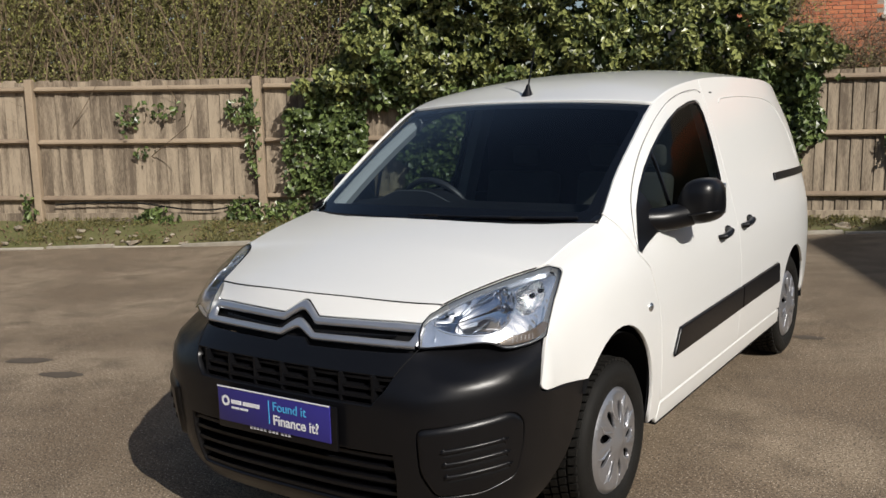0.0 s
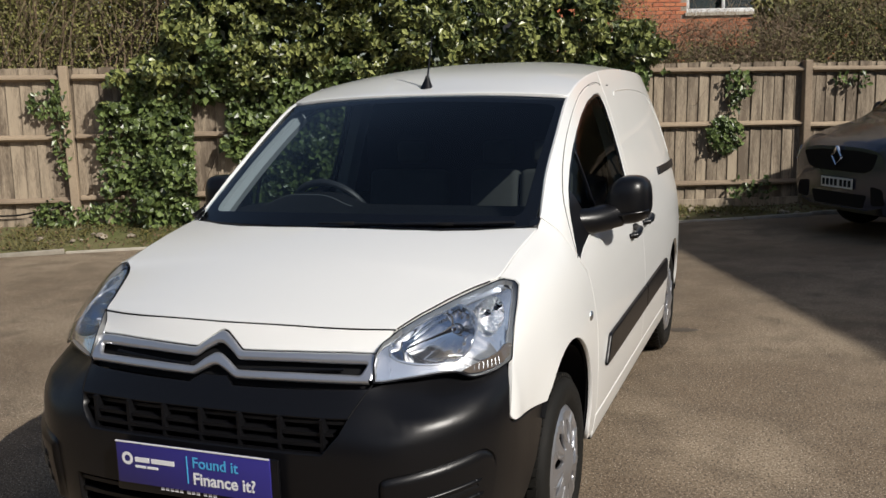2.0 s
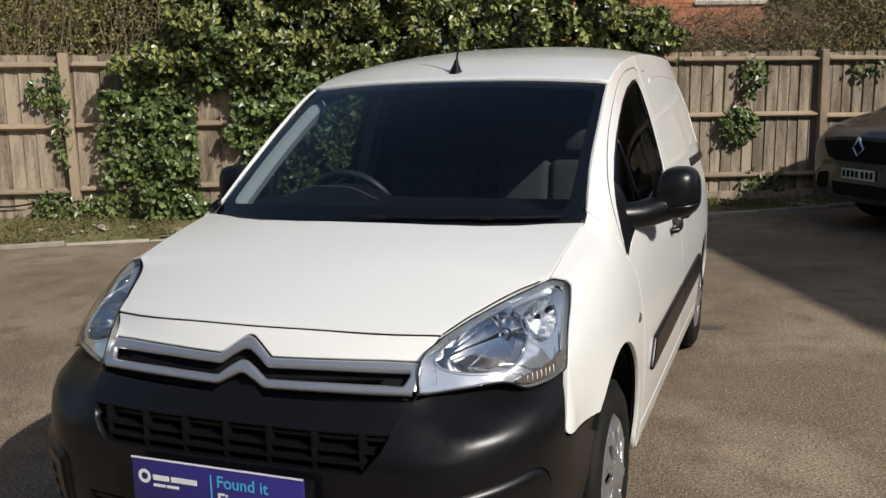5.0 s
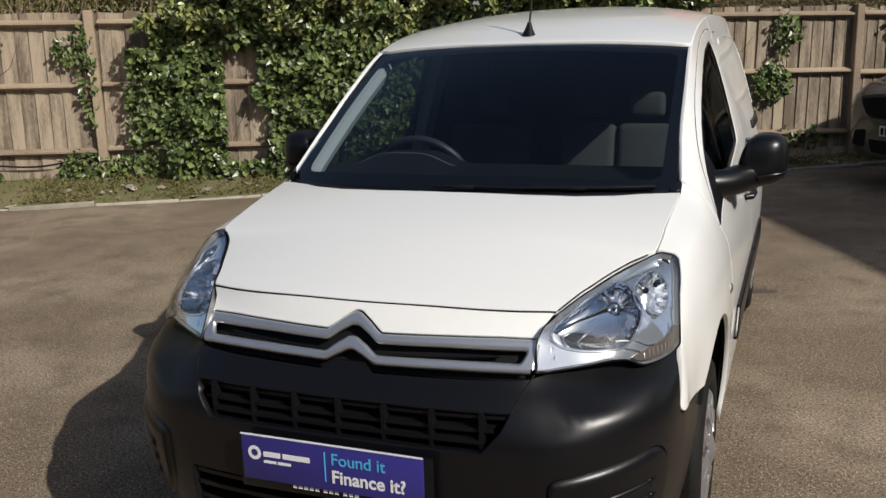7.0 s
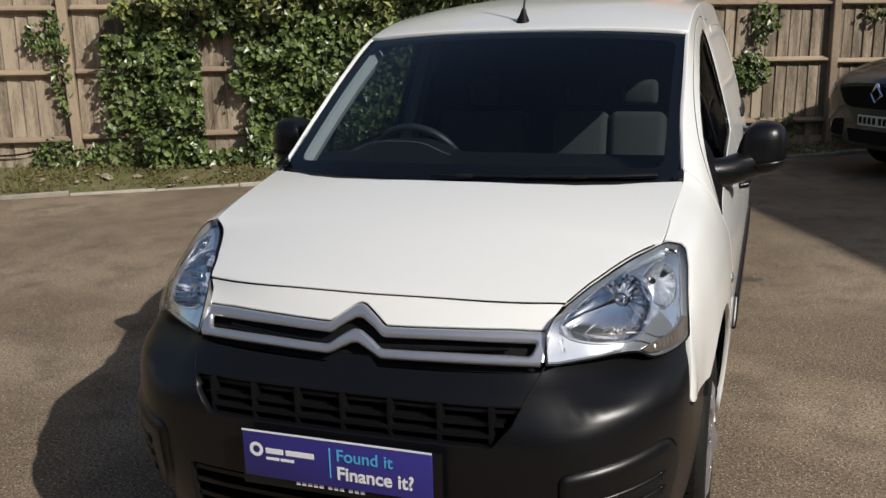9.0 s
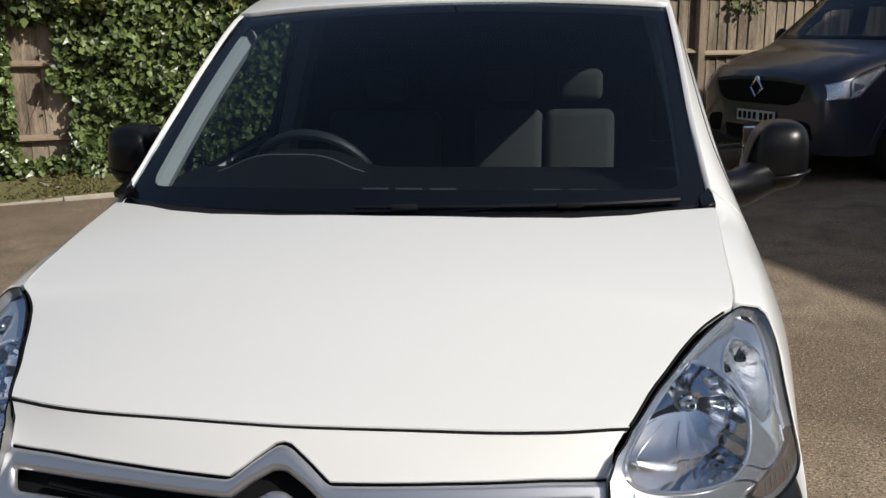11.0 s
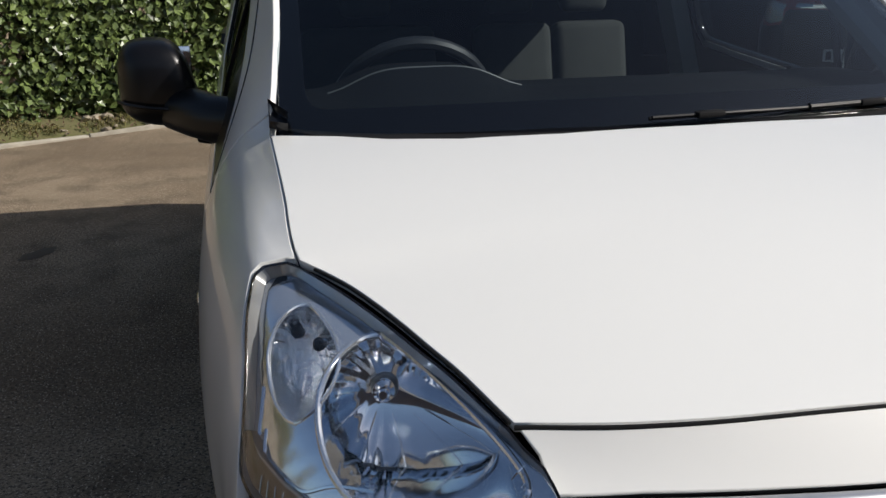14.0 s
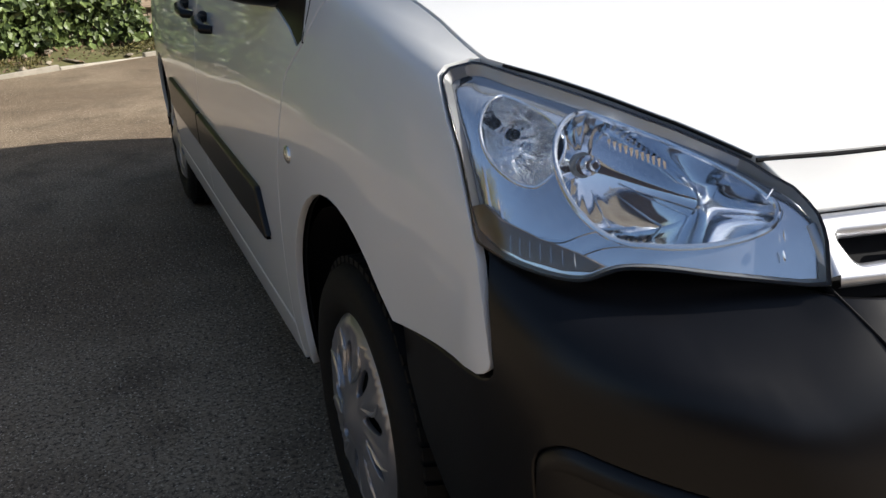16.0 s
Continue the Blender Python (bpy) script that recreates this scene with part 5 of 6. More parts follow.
st = to_world([(rng.uniform(.6, 7), rng.uniform(-.06, .1), rng.uniform(.1, 1.2)) for _ in range(110)])
twigs("stem", st, [(rng.normal(0, .35), rng.normal(.1, .06), 1) for _ in st], rng.uniform(.4, 1.0, len(st)), .008, TWIG, ivy, .5)

# thin ivy sprays on the boards
for name, a, z, ra, rz, n in (("ivy_spray", -1.75, 1.62, .13, .20, 40), ("ivy_spray", -1.35, 1.72, .34, .10, 46), ("ivy_spray", -1.55, 1.16, .14, .07, 16), ("ivy_spray", -.08, 1.35, .10, .50, 150), ("ivy_spray", -.25, 1.68, .16, .14, 80),
                              ("ivy_spray", -1.45, .25, .25, .16, 150), ("ivy_spray", -3.2, .38, .10, .22, 60), ("ivy_spray", 8.12, 1.02, .22, .20, 330), ("ivy_spray", 8.3, 1.66, .16, .17, 120), ("ivy_spray", 8.22, 1.38, .07, .14, 30),
                              ("ivy_spray", -.25, .34, .22, .18, 180), ("ivy_spray", .55, .28, .55, .20, 520), ("ivy_spray", 9.9, 1.68, .25, .10, 40), ("ivy_spray", 8.5, .3, .3, .15, 60)):
    o = thing(name, "thin trailing ivy spray on the fence boards", "climbing plant", "ivy sprays on the fence")
    pts = []
    for _ in range(n):
        q, k = rng.uniform(0, 2 * math.pi), math.sqrt(rng.uniform(0, 1)) * (1 + .3 * noise.noise(Vector((a, z, float(rng.integers(0, 5))))))
        pts.append((a + 1.15 * ra * k * math.cos(q), -.10 + rng.normal(0, .03), max(.1, z + 1.15 * rz * k * math.sin(q))))
    leaf_cloud("foliage", to_world(pts), .085, LEAF, o)
    s0 = to_world([(a + rng.normal(0, ra * .4), -.07, max(.1, z - rz * .7)) for _ in range(6)])
    for q in range(4):
        twigs("stem", s0[q:q + 1], [(rng.normal(0, .3), rng.normal(0, .05), 1)], [rz * 1.6], .006, TWIG, o, .6)

# leafless to olive shrubs behind the fence
def shrub(name, a0, a1, b0, b1, h, n_twig, n_leaf, lab, mat=LEAF_OLD):
    o = thing(name, lab, "shrub")
    base = to_world([(rng.uniform(a0, a1), rng.uniform(b0, b1), rng.uniform(.2, .35 * h)) for _ in range(n_twig)])
    ways = [(rng.normal(0, .4), abs(rng.normal(0, .25)), 1) for _ in base]
    twigs("branch", base, ways, rng.uniform(h * .3, h * .66, len(base)), .011, TWIG, o, .9, 5)
    st2 = to_world([(rng.uniform(a0, a1), rng.uniform(b0, b1), 1.2 + (h - 1.2) * rng.uniform(0, 1) ** .8) for _ in range(n_twig * 6)])
    twigs("twig", st2, rng.normal(0, 1, (len(st2), 3)) + [0, 0, .8], rng.uniform(.25, .8, len(st2)), .0045, TWIG, o, 1.2, 3)
    pts = [(rng.uniform(a0, a1), max(.1, rng.uniform(b0, b1) + .3 * rng.normal()), 1.0 + (h - 1.0) * rng.uniform(0, 1)) for _ in range(n_leaf)]
    pts = [p for p in pts if noise.noise(Vector((p[0] * .9, p[1], p[2] * 1.1))) > -.6 and p[2] < h + .5 * noise.noise(Vector((p[0] * .8, 3, 1)))]
    leaf_cloud("foliage", to_world(pts), .043, mat, o, wide=.5, spread=.9)
    back = [(rng.uniform(a0, a1), b1 + rng.uniform(.2, .8), 1.0 + (h - 1.2) * rng.uniform(0, 1)) for _ in range(n_leaf // 4)]
    leaf_cloud("inner_foliage", to_world(back), .15, mat, o, spread=.8)
    return o


shrub("shrub", -10.5, -5.5, .2, 2.2, 5.6, 480, 70000, "tangled olive-brown shrub with bare twigs behind the fence")
shrub("shrub", -6.0, 2.4, .15, 2.2, 5.6, 700, 150000, "tangled olive-green shrub with bare twigs behind the fence")
shrub("shrub", 7.0, 9.7, .4, 1.3, 2.40, 420, 9000, "low brownish twiggy shrub behind the fence", LEAF_DULL)
shrub("shrub", 9.7, 16, .5, 1.8, 3.15, 430, 48000, "olive-brown leafy shrub behind the fence", LEAF_DULL)
shrub("shrub", 6.7, 7.3, .6, 1.2, 3.3, 70, 2600, "thin upright olive shrub beside the ivy")

DEAD = material("dead_leaf", (.20, .13, .07), .8, vary=.8, scale=5, second=(.09, .06, .035), island=.8)
GRASS = material("short_grass", (.19, .168, .052), .7, vary=.8, scale=4, second=(.085, .078, .028), island=.7)
litter = tagged(new("leaf_litter"), "scattered dead brown leaves at the fence foot", "leaf litter", kind="stuff")
pts = [(rng.uniform(-13, 13), rng.uniform(-.70, -.08)) for _ in range(4200)]
leaf_cloud("leaves", to_world([(a, b, .03 + (.05 + max(0, rise(a))) * min(1, (b + .72) / .66) + rng.uniform(0, .02)) for a, b in pts]), .042, DEAD, litter, face=np.array([0, 0, 1.0]), spread=.5)
turf = tagged(new("grass_tufts"), "short mossy grass and weeds along the fence foot", "grass", kind="stuff")
pts = [(rng.uniform(-13, 13), rng.uniform(-.66, -.05)) for _ in range(16000)]
pts = [p for p in pts if noise.noise(Vector((p[0] * 1.3, p[1] * 2, 8))) > -.02]
leaf_cloud("blades", to_world([(a, b, .05 + (.05 + max(0, rise(a))) * min(1, (b + .72) / .66)) for a, b in pts]), .075, GRASS, turf, wide=.16, spread=1.0)

# ---------------------------------------------------------------- brick house beyond the fence
BRICK = material("orange_red_brick", (.52, .185, .085), .85, vary=.8, scale=12, second=(.38, .12, .06), bump=.5, bump_scale=90, rand=.6, island=.6)
MORTAR = material("pale_mortar", (.36, .31, .25), .95, vary=.6, scale=20, bump=.4, bump_scale=200)
UPVC = material("white_window_frame", (.8, .8, .8), .35, vary=.3, scale=5)
NET = material("net_curtain", (.55, .52, .56), .9, vary=.9, scale=9, second=(.30, .28, .33))
house = thing("brick_house", "orange-red brick house with a white framed window", "house")
HO = Vector((-.35, 15.2, 0)) - ALONG * .07
HOUSE_M = Matrix(((ALONG.x, BACKW.x, 0, HO.x), (ALONG.y, BACKW.y, 0, HO.y), (0, 0, 1, 0), (0, 0, 0, 1)))
house.matrix_world = HOUSE_M
bm = bmesh.new()
for lo, hi in (((-2.6, .012, 0), (0, .3, 7)), ((2.25, .012, 0), (9, .3, 7)), ((0, .012, 0), (2.25, .3, 3.04)), ((0, .012, 4.3), (2.25, .3, 7))):
    box(bm, lo, hi)
part("wall", bm, MORTAR, house)
bm = bmesh.new()
box(bm, (-2.6, .3, 0), (9, 8, 6.9))
part("wall_core", bm, MORTAR, house)
win = part("window", (lambda b: ([box(b, lo, hi, None, .008) for lo, hi in (((0, .05, 3.04), (2.25, .12, 3.11)), ((0, .05, 4.23), (2.25, .12, 4.3)), ((0, .05, 3.11), (.07, .12, 4.23)), ((2.18, .05, 3.11), (2.25, .12, 4.23)), ((.72, .05, 3.11), (.78, .12, 4.23)), ((1.47, .05, 3.11), (1.53, .12, 4.23)))], b)[-1])(bmesh.new()), UPVC, house)
for x0, x1 in ((.07, .72), (.78, 1.47), (1.53, 2.18)):
    bm = bmesh.new()
    box(bm, (x0, .16, 3.11), (x1, .17, 4.23))
    part("net_curtain", bm, NET, win)
    bm = bmesh.new()
    box(bm, (x0, .085, 3.11), (x1, .09, 4.23))
    part("pane", bm, SIDE_GLASS, win).visible_shadow = False
part("sill", block((-.05, -.05, 2.97), (2.3, .06, 3.035), .006), CONCRETE, win)
# bricks: those round the window one by one, the rest joined
BL, BH = .225, .075
rest, near = [], []
for row in range(28, 64):
    z = row * BH
    for k in range(-12, 41):
        x = k * BL + (BL / 2 if row % 2 else 0)
        if (-.2 < x < 2.25 and 2.96 < z + BH and z < 4.32) or x < -2.6:
            continue
        (near if -1.5 < x < 2.7 and 2.4 < z < 3.6 and len(near) < 300 else rest).append((x, z))
proto = None
for x, z in near:
    if proto is None:
        bb = bmesh.new()
        box(bb, (.005, 0, .005), (BL - .005, .05, BH - .005), None, .004, 1)
        proto = finish("brick", bb, BRICK, house, smooth=False)
        ob = proto
    else:
        ob = new("brick", proto.data)
        ob.parent = house
    ob.location = (x, 0, z)
vs, fs = [], []
for x, z in rest:
    i = len(vs)
    y = float(rng.uniform(-.003, .003))
    x0, x1, z0, z1 = x + .005, x + BL - .005, z + .005, z + BH - .005
    vs += [(x0, y, z0), (x1, y, z0), (x1, y, z1), (x0, y, z1), (x0, .05, z0), (x1, .05, z0), (x1, .05, z1), (x0, .05, z1)]
    fs += [(i, i + 1, i + 2, i + 3), (i, i + 4, i + 5, i + 1), (i + 1, i + 5, i + 6, i + 2), (i + 2, i + 6, i + 7, i + 3), (i + 3, i + 7, i + 4, i)]
me = bpy.data.meshes.new("brickwork")
me.from_pydata(vs, [], fs)
me.materials.append(BRICK)
bw = new("brickwork", me)
bw.parent = house
tagged(bw, kind="stuff")

# slack cable along the fence's lowest rail
cable = thing("cable", "slack dark cable hanging along the fence rail", "cable")
bm = bmesh.new()
tube(bm, [tuple(q) for q in to_world(crom([(-2.85, -.075, .50), (-2.3, -.085, .52), (-1.7, -.085, .50), (-1.1, -.09, .41), (-.7, -.09, .39), (-.35, -.085, .44), (-.08, -.12, .50)], 6))], .011, 8)
part("sheath", bm, RUBBER, cable)

# building whose eaves shade the right of the yard; it is never in view
DARK_WALL = material("plastered_wall", (.35, .33, .30), .9, vary=.5, scale=2)
edge_d = Vector((-.413, .911, 0)).normalized()
ew = Vector((edge_d.y, -edge_d.x, 0))
EH, HALF, PITCH = 8.0, 9.0, .509
corner = Vector((-.087, 7.65, 0)) + Vector((SUN_WAY.x, SUN_WAY.y, 0)) / SUN_WAY.z * EH
bm = bmesh.new()
ends = [[bm.verts.new((x, y, z)) for x, z in ((0, 0), (2 * HALF, 0), (2 * HALF, EH), (HALF, EH + HALF * PITCH), (0, EH))] for y in (-26, 0)]
bm.faces.new(ends[0]), bm.faces.new(ends[1][::-1])
for k in range(5):
    bm.faces.new((ends[0][k], ends[1][k], ends[1][(k + 1) % 5], ends[0][(k + 1) % 5]))
bmesh.ops.recalc_face_normals(bm, faces=bm.faces[:])
bmesh.ops.transform(bm, matrix=Matrix(((ew.x, edge_d.x, 0, corner.x), (ew.y, edge_d.y, 0, corner.y), (0, 0, 1, 0), (0, 0, 0, 1))), verts=bm.verts[:])
tagged(finish("wall_east", bm, DARK_WALL), "plain plastered wall of a neighbouring building", "wall", kind="structure")

# unseen brown wall added opposite the fence to darken reflections; it shows in them alone
UNSEEN_WALL = material("unseen_wall_brown", (.20, .125, .085), .9, vary=.9, scale=1.5, second=(.11, .075, .055), bump=.4, bump_scale=40)
bm = bmesh.new()
box(bm, (-24, -13.3, 0), (16, -13.0, 4.6), None, .03, 1)
tagged(finish("unseen_wall_south", bm, UNSEEN_WALL), "unseen plain dull brown wall added to darken reflections", "wall", kind="structure")

# ---------------------------------------------------------------- parked vehicles beyond the van
GREY_PAINT = material("dark_grey_metallic", (.046, .050, .076), .24, .25, vary=.4, scale=3, second=(.036, .040, .058), coat=.5)
RED_PAINT = material("dark_red_paint", (.30, .012, .022), .3, vary=.4, scale=3, second=(.24, .010, .018), coat=.6)
PLATE_WHITE = material("white_plate", (.72, .72, .70), .4, vary=.3, scale=10)
PAPER = material("pale_paper", (.62, .70, .76), .7, vary=.3, scale=12)
DIM_GLASS = glass("dim_glass", (.82, .86, .87), least=.12)


def vehicle(name, label, place, turn, stations, sections, paint, windows, wheels, radius, ends):
    """A lofted car body with window openings, glass, wheels. Nose at y = 0, tail towards +y; turn: degrees of its tail's direction."""
    root = thing(name, label, "van" if "van" in name else "car")
    root.matrix_world = pose(place[0], place[1], 0, 0, 0, turn - 90)
    store = {}

    def sec(y):
        k = round(y, 4)
        if k not in store:
            store[k] = crom(at_key(stations, sections, k), 8)
        return store[k]

    def flank(y, z):
        s = sec(y)
        h = len(s) * 5 // 7
        return (float(np.interp(z, np.maximum.accumulate(s[:h, 1]), s[:h, 0])), y, z)

    def top(x, y):
        s = sec(y)[::-1]
        return (x, y, float(np.interp(abs(x), np.maximum.accumulate(s[:, 0]), s[:, 1])))
    arcs = [(w, radius * 1.12) for w in wheels]
    ys = np.concatenate([np.linspace(stations[0], 1.0, 22), np.linspace(1.06, stations[-1], 62)])
    bm = bmesh.new()
    rows = []
    for y in ys:
        s = sec(float(y))[::2]
        half_pts = [(x, z) for x, z in s]
        if abs(half_pts[-1][0]) > 1e-6:
            half_pts.append((0, half_pts[-1][1]))
        full = [(x, z) for x, z in half_pts] + [(-x, z) for x, z in half_pts[-2::-1]]
        rows.append([bm.verts.new((x, y, z)) for x, z in full])
    for a, b in zip(rows, rows[1:]):
        for i in range(len(a) - 1):
            c = (a[i].co + a[i + 1].co + b[i].co + b[i + 1].co) / 4
            cut = any(math.hypot(c.y - w, c.z - radius) < r for w, r in arcs) and c.z < radius * 2.4 and abs(c.x) > .5
            for kind, poly in windows:
                q = (c.y, c.z) if kind == "flank" else (c.x, c.y)
                facing = abs(c.x) > .6 if kind == "flank" else True
                if facing and inside(q, inset(poly, .03)):
                    cut = True
            if not cut:
                bm.faces.new((a[i], a[i + 1], b[i + 1], b[i]))
    bm.faces.new(rows[0][::-1])
    bm.faces.new(rows[-1])
    bmesh.ops.recalc_face_normals(bm, faces=[f for f in bm.faces])
    part("body", bm, paint, root)
    for kind, poly in windows:
        for m in ((False, True) if kind == "flank" else (False,)):
            fn = flank if kind == "flank" else top
            g = panel("window_pane", poly, fn, DIM_GLASS, root, mirror=m, step=.12, edge=.08, offset=.004, deep=.002)
            g.visible_shadow = False
            panel("window_seal", inset(poly, -.004), fn, GLOSS_BLACK, root, mirror=m, holes=[inset(poly, .045)], step=.1, edge=.08, offset=.006, deep=.002)
    for y in wheels:          # rounded lip round each wheel opening
        for m in (False, True):
            arc = [(y + radius * k * math.cos(w), radius + radius * k * math.sin(w)) for k, ws in ((1.34, np.linspace(-.12, math.pi + .12, 26)), (1.13, np.linspace(math.pi + .14, -.14, 26))) for w in ws]
            panel("arch_lip", arc, flank, paint, root, mirror=m, step=.05, edge=.05, offset=.007, deep=.03, gap=0, lip=.003)
    w_tyre = w_rim = w_face = None
    for y in wheels:
        for s in (1, -1):
            hub = new("wheel")
            hub.parent = root
            hub.location = (s * (flank(y, radius * 2.35)[0] - .012), y, radius)
            hub.rotation_euler = (0, 0, 0 if s > 0 else math.pi)
            if w_tyre is None:
                b = bmesh.new()
                lathe(b, [(radius * k, -a) for k, a in ((.66, .03), (.70, .005), (.84, -.004), (.95, .012), (1, .05), (1, .16), (.95, .2), (.66, .2))], 48)
                bmesh.ops.recalc_face_normals(b, faces=b.faces[:])
                w_tyre = part("tyre", b, RUBBER, hub).data
                b = bmesh.new()
                lathe(b, [(.001, -.05), (radius * .64, -.05), (radius * .67, -.02)], 40)
                w_rim = part("rim", b, DARK, hub).data
                b = bmesh.new()
                for k in range(10):
                    w = 2 * math.pi * k / 10
                    box(b, (-.03, -.016, .03), (-.008, .016, radius * .66), pose(0, 0, 0, math.degrees(w), 0, 0), .004, 1)
                lathe(b, [(.001, -.0), (.05, -.002), (.055, -.02)], 20)
                lathe(b, [(radius * .61, -.03), (radius * .62, -.004), (radius * .67, -.004), (radius * .68, -.03)], 40)
                w_face = part("wheel_trim", b, CAP, hub).data
            else:
                for nm, me in (("tyre", w_tyre), ("rim", w_rim), ("wheel_trim", w_face)):
                    o = new(nm, me)
                    o.parent = hub
    for nm, lo, hi in (("floor_pan", (-.80, .3, .25), (.80, stations[-1] - .3, .33)), ("cabin_block", (-.78, .9, .33), (.78, 1.45, 1.0)), ("rear_block", (-.78, 2.6, .33), (.78, 2.7, 1.5))):
        part(nm, block(lo, hi), DASH, root)
    for x0 in (-.62, .12):
        part("seat", (lambda b: (box(b, (x0, 1.9, .5), (x0 + .5, 2.05, 1.3), None, .05), b)[-1])(bmesh.new()), SEAT, root)
    return root, flank, top, sec


# grey mid-size van standing along the fence
TS = [0, .06, .18, .45, .90, 1.25, 1.70, 2.20, 3.5, 4.8, 5.0]
TP = [
    [(.62, .34), (.70, .45), (.74, .62), (.72, .80), (.62, .93), (.42, .97), (.2, .98), (0, .985)],
    [(.72, .30), (.80, .42), (.83, .62), (.81, .84), (.70, .98), (.46, 1.02), (.22, 1.03), (0, 1.035)],
    [(.82, .28), (.89, .42), (.91, .65), (.89, .89), (.79, 1.04), (.5, 1.075), (.25, 1.085), (0, 1.09)],
    [(.90, .27), (.94, .45), (.95, .70), (.935, .95), (.85, 1.12), (.55, 1.16), (.28, 1.175), (0, 1.18)],
    [(.93, .27), (.965, .45), (.975, .75), (.96, 1.0), (.89, 1.22), (.60, 1.28), (.3, 1.30), (0, 1.31)],
    [(.94, .27), (.97, .45), (.98, .75), (.965, 1.02), (.87, 1.42), (.64, 1.56), (.3, 1.60), (0, 1.61)],
    [(.94, .27), (.97, .45), (.98, .75), (.97, 1.05), (.86, 1.60), (.70, 1.84), (.35, 1.89), (0, 1.90)],
    [(.94, .27), (.97, .45), (.98, .75), (.97, 1.07), (.87, 1.65), (.74, 1.90), (.4, 1.955), (0, 1.965)],
    [(.94, .27), (.97, .45), (.98, .75), (.97, 1.07), (.88, 1.66), (.76, 1.91), (.4, 1.965), (0, 1.975)],
    [(.93, .29), (.96, .45), (.965, .75), (.955, 1.07), (.87, 1.65), (.75, 1.89), (.4, 1.945), (0, 1.955)],
    [(.86, .32), (.89, .45), (.90, .75), (.89, 1.05), (.81, 1.60), (.69, 1.83), (.4, 1.88), (0, 1.89)],
]
TW = [("top", [(-.78, .98), (-.5, .93), (0, .91), (.5, .93), (.78, .98), (.68, 1.62), (.35, 1.70), (-.35, 1.70), (-.68, 1.62)]),
      ("flank", [(1.28, 1.16), (1.42, 1.32), (1.72, 1.60), (1.85, 1.64), (2.22, 1.64), (2.22, 1.13), (1.5, 1.12)]),
      ("flank", [(2.36, 1.13), (2.36, 1.66), (3.5, 1.68), (3.55, 1.2), (3.45, 1.13)])]
tv, t_flank, _, t_sec = vehicle("grey_van", "dark grey metallic van parked in shade along the fence", (2.02, 7.42), 34, TS, TP, GREY_PAINT, TW, (.95, 4.05), .33, None)


def front(sec):
    """The front face as y over (x, z): the loft's nose rounded in plan."""
    def fn(x, z):
        lo, hi = 0.0, .9
        for _ in range(18):
            m = (lo + hi) / 2
            s = sec(m)
            zz = np.maximum.accumulate(s[:, 1])
            w = float(np.interp(z, zz, s[:, 0], right=0.0))
            if w < abs(x):
                lo = m
            else:
                hi = m
        return (x, hi, z)
    return fn


t_front = front(t_sec)
for nm, poly, mt, off in (("grille", round_poly([(-.60, .92), (-.30, .95), (.30, .95), (.60, .92), (.52, .76), (.40, .72), (-.40, .72), (-.52, .76)], .03), DARK, .006),
                          ("lower_intake", round_poly([(-.45, .50), (.45, .50), (.40, .36), (-.40, .36)], .03), DARK, .006),
                          ("fog_recess", round_poly([(.50, .60), (.68, .58), (.72, .42), (.52, .40)], .04), DARK, .006),
                          ("fog_recess", round_poly([(-.50, .60), (-.68, .58), (-.72, .42), (-.52, .40)], .04), DARK, .006),
                          ("bumper_trim", round_poly([(-.68, .40), (-.46, .345), (.46, .345), (.68, .40), (.66, .31), (-.66, .31)], .02), BLACK, .010)):
    panel(nm, poly, t_front, mt, tv, step=.06, edge=.05, offset=off, deep=.01)
for s in (1, -1):
    m = s < 0
    out = [(.05, .80), (.30, .81), (.40, .90), (.62, 1.06), (.60, 1.09), (.30, 1.0), (.06, .93)]
    lampb = panel("headlamp", out, t_flank, CHROME_SOFT, tv, mirror=m, step=.05, edge=.04, offset=.004)
    panel("reflector", round_poly([(.08, .84), (.19, .84), (.20, .93), (.09, .915)], .02), t_flank, CHROME_SOFT, lampb, mirror=m, step=.03, edge=.03, offset=.008, deep=.003)
    panel("reflector", round_poly([(.24, .84), (.31, .86), (.38, .93), (.26, .95)], .015), t_flank, BOWL, lampb, mirror=m, step=.03, edge=.03, offset=.008, deep=.003)
    for strip_pts in ([(.05, .80), (.30, .81), (.40, .90), (.62, 1.06), (.61, 1.075), (.385, .915), (.295, .826), (.05, .815)], [(.06, .93), (.30, 1.0), (.60, 1.09), (.60, 1.08), (.30, .985), (.06, .918)], [(.205, .83), (.225, .83), (.245, .97), (.225, .965)]):
        panel("chrome_strip", strip_pts, t_flank, CHROME, lampb, mirror=m, step=.03, edge=.03, offset=.011, deep=.003, gap=0, lip=.001)
    panel("lens", out, t_flank, LENS, lampb, mirror=m, step=.05, edge=.04, offset=.014)
    bm = bmesh.new()
    p = Vector(t_flank(1.28, 1.2))
    bmesh.ops.create_uvsphere(bm, u_segments=16, v_segments=10, radius=1, matrix=pose(s * (p.x + .13), 1.30, 1.27) @ Matrix.Diagonal((.10, .07, .14, 1)))
    tube(bm, [(s * p.x, 1.3, 1.15), (s * (p.x + .1), 1.3, 1.18)], .03)
    part("door_mirror", bm, BLACK, tv)
    bm = bmesh.new()
    p = Vector(t_flank(1.02, .98))
    bmesh.ops.create_uvsphere(bm, u_segments=10, v_segments=6, radius=1, matrix=pose(s * p.x, p.y, p.z) @ Matrix.Diagonal((.01, .05, .018, 1)))
    part("side_repeater", bm, CHROME_SOFT, tv)


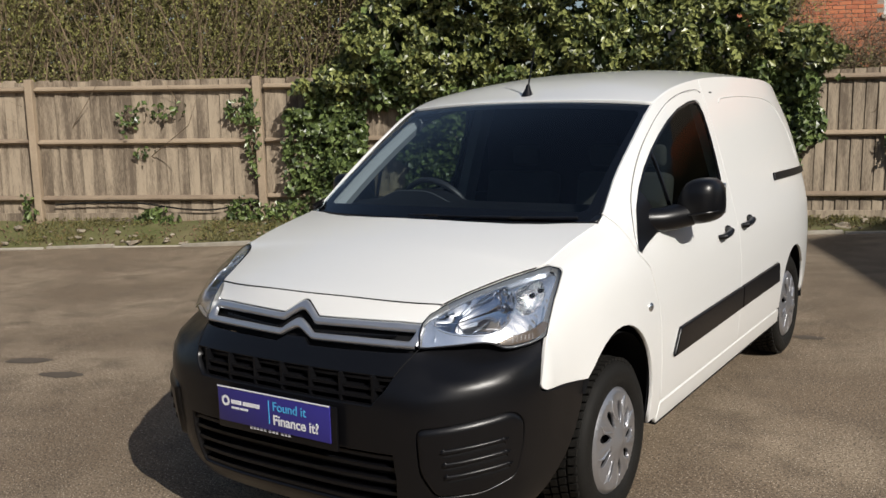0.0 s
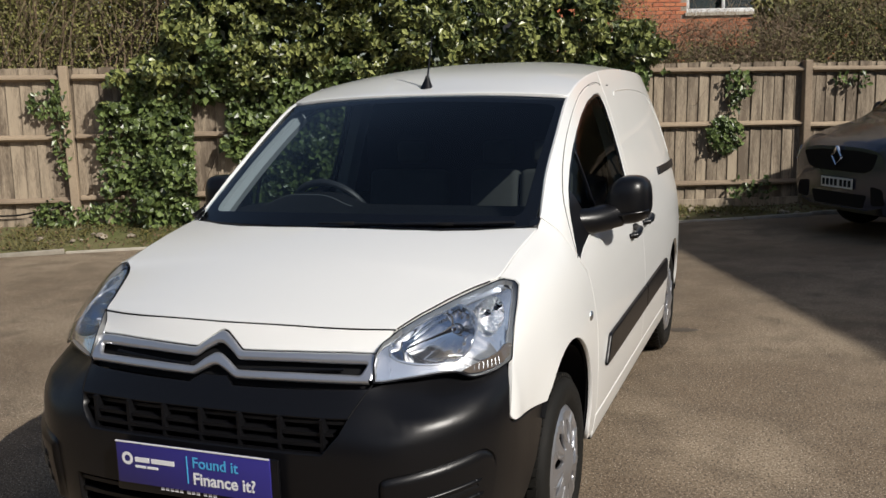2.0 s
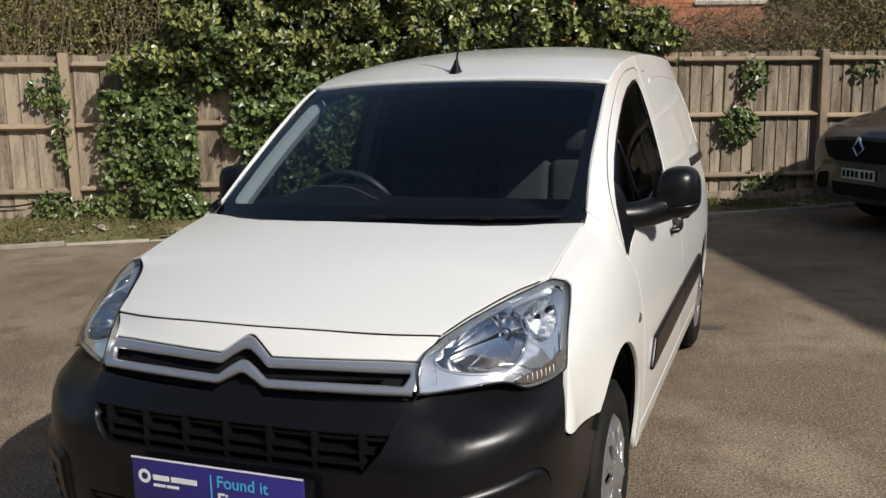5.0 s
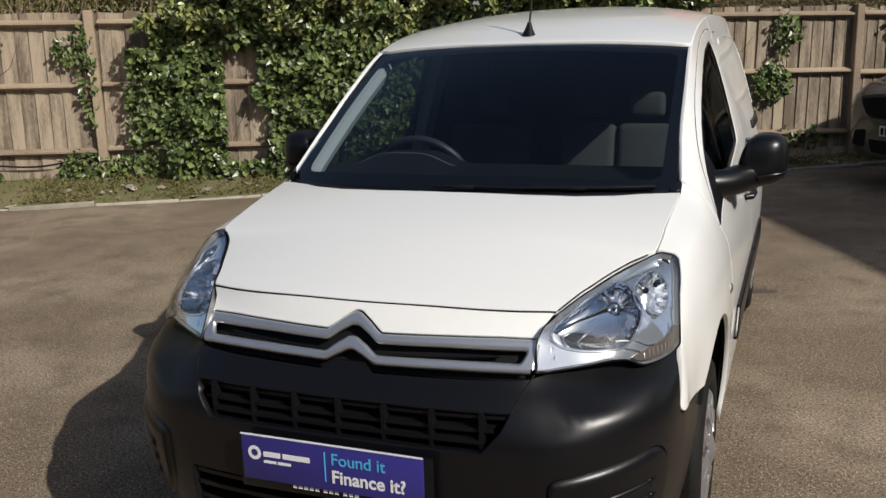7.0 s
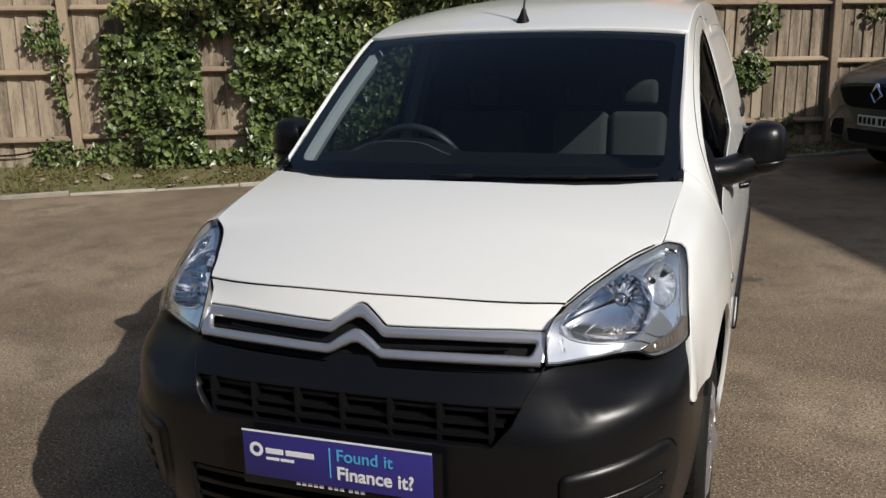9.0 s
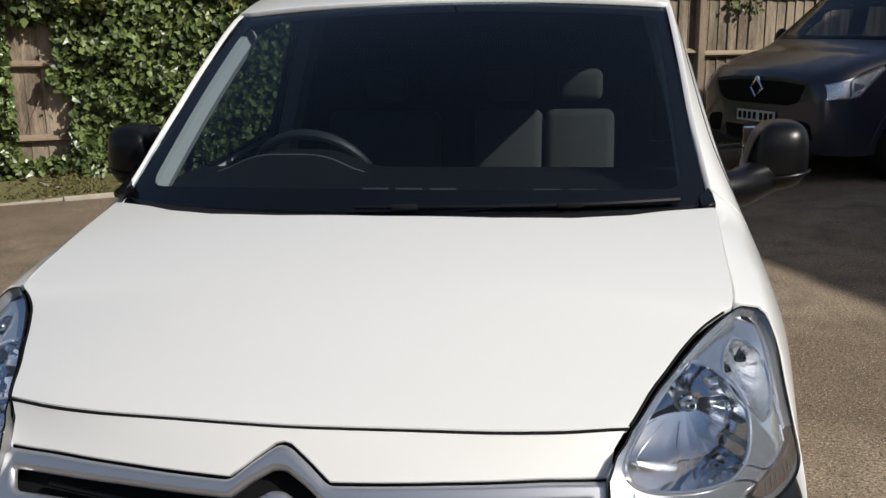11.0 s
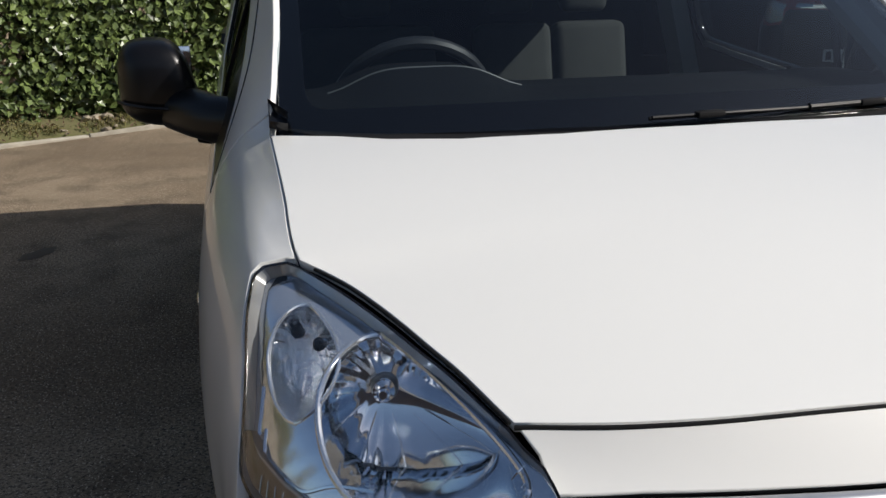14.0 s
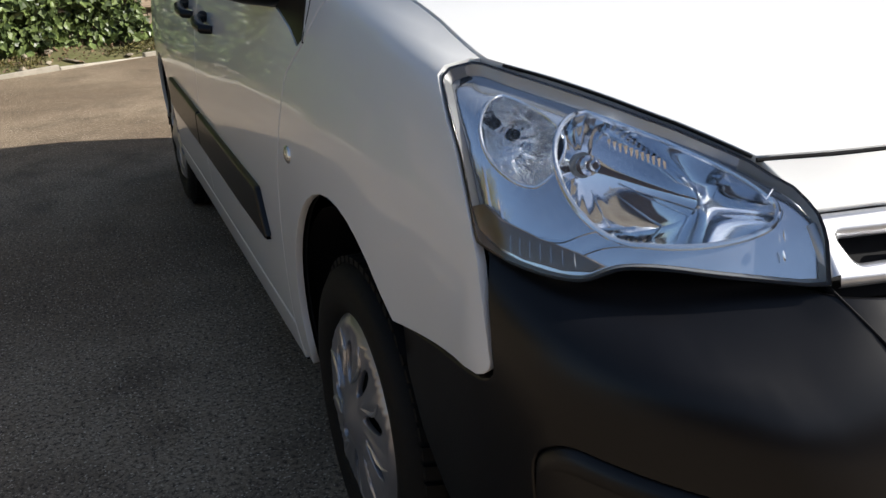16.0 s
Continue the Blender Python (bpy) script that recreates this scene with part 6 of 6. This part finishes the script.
def plate_at(fn, z, parent, mat, bars):
    y = fn(0, z)[1] - .02
    pl = part("number_plate", block((-.26, y - .006, z - .055), (.26, y, z + .055), .003), mat, parent, "white plate with dark bars")
    for k in range(bars):
        x = -.235 + k * .47 / bars + (.02 if k >= 4 else 0)
        part("bar", block((x, y - .009, z - .035), (x + .042, y - .005, z + .035)), DARK, pl)
    return pl


plate_at(t_front, .60, tv, PLATE_WHITE, 7)
bm = bmesh.new()
y = t_front(0, .90)[1] - .03
ring = [(0, .975), (.075, .88), (0, .785), (-.075, .88)]
tube(bm, [(x, y, z) for x, z in ring + ring[:1]], .018, 6)
part("diamond_badge", bm, CHROME, tv)
bm = bmesh.new()
box(bm, (.30, 1.32, 1.44), (.62, 1.33, 1.60), pose(0, 0, 0))
notice = part("paper_notice", bm, PAPER, tv)
words("13976", .335, 1.535, .085, DARK, notice, 1.318)

# red hatchback with a black front
RS = [0, .05, .15, .40, .85, 1.0, 1.6, 2.0, 3.3, 3.9, 4.0]
RP = [
    [(.55, .322), (.60, .471), (.60, .645), (.58, .794), (.52, .893), (.36, .942), (.18, .955), (0, .961)],
    [(.65, .273), (.71, .446), (.72, .645), (.70, .818), (.62, .942), (.42, 1.004), (.2, 1.023), (0, 1.029)],
    [(.72, .248), (.79, .446), (.80, .670), (.78, .868), (.70, 1.004), (.47, 1.066), (.23, 1.091), (0, 1.097)],
    [(.80, .248), (.84, .446), (.85, .694), (.83, .918), (.74, 1.104), (.5, 1.166), (.25, 1.190), (0, 1.197)],
    [(.82, .248), (.855, .446), (.86, .744), (.85, 1.017), (.76, 1.215), (.52, 1.265), (.26, 1.290), (0, 1.296)],
    [(.82, .248), (.855, .446), (.86, .744), (.85, 1.066), (.76, 1.265), (.53, 1.327), (.27, 1.352), (0, 1.364)],
    [(.82, .248), (.855, .446), (.86, .744), (.85, 1.116), (.70, 1.587), (.55, 1.736), (.28, 1.773), (0, 1.786)],
    [(.82, .248), (.855, .446), (.86, .744), (.85, 1.141), (.69, 1.649), (.57, 1.810), (.3, 1.848), (0, 1.860)],
    [(.82, .248), (.855, .446), (.86, .744), (.85, 1.166), (.69, 1.612), (.56, 1.761), (.3, 1.798), (0, 1.810)],
    [(.76, .298), (.80, .496), (.80, .769), (.79, 1.141), (.62, 1.438), (.5, 1.538), (.25, 1.562), (0, 1.575)],
    [(.70, .347), (.74, .521), (.74, .769), (.73, 1.091), (.58, 1.302), (.46, 1.364), (.22, 1.389), (0, 1.401)],
]
RP = [[(x, z + up * min(1, max(0, (z - .5) / .35))) for x, z in row] for row, up in zip(RP, [.11, .095, .07, .035] + [0] * 7)]
RW = [("top", [(-.66, 1.02), (0, .98), (.66, 1.02), (.53, 1.58), (0, 1.62), (-.53, 1.58)]), ("flank", [(1.15, 1.20), (1.55, 1.52), (1.9, 1.60), (2.7, 1.60), (3.1, 1.46), (3.0, 1.24)])]
rc, r_flank, _, r_sec = vehicle("red_hatchback", "dark red hatchback with black grille parked in shade", (4.46, 5.57), 52, RS, RP, RED_PAINT, RW, (.80, 3.3), .30, None)
r_front = front(r_sec)
panel("black_front", round_poly([(-.60, 1.0), (.60, 1.0), (.66, .80), (.62, .32), (-.62, .32), (-.66, .80)], .04), r_front, BLACK, rc, step=.06, edge=.05, offset=.008)
panel("chrome_bar", [(-.52, 1.045), (.52, 1.045), (.52, 1.008), (-.52, 1.008)], r_front, CHROME, rc, step=.05, edge=.05, offset=.02, deep=.015)
bm = bmesh.new()
y = r_front(0, 1.0)[1] - .045
lathe(bm, [(.035, 0), (.06, -.006), (.072, 0), (.06, .006), (.035, 0)], 28)
bmesh.ops.transform(bm, matrix=pose(0, y, 1.0, 0, 0, 90), verts=bm.verts[:])
part("round_badge", bm, CHROME, rc)
plate_at(r_front, .61, rc, PLATE_WHITE, 7)
for s in (1, -1):
    q = [(.01, .90), (.07, .87), (.40, 1.03), (.46, 1.11), (.36, 1.12), (.04, 1.04)]
    lb = panel("headlamp", q, r_flank, CHROME_SOFT, rc, mirror=s < 0, step=.05, edge=.03, offset=.004)
    panel("lens", q, r_flank, LENS, lb, mirror=s < 0, step=.05, edge=.03, offset=.012)
    panel("bumper_corner", [(-.015, .30), (.50, .28), (.47, .62), (.32, .88), (.08, .85), (-.015, .88)], r_flank, BLACK, rc, mirror=s < 0, step=.06, edge=.04, offset=.014)
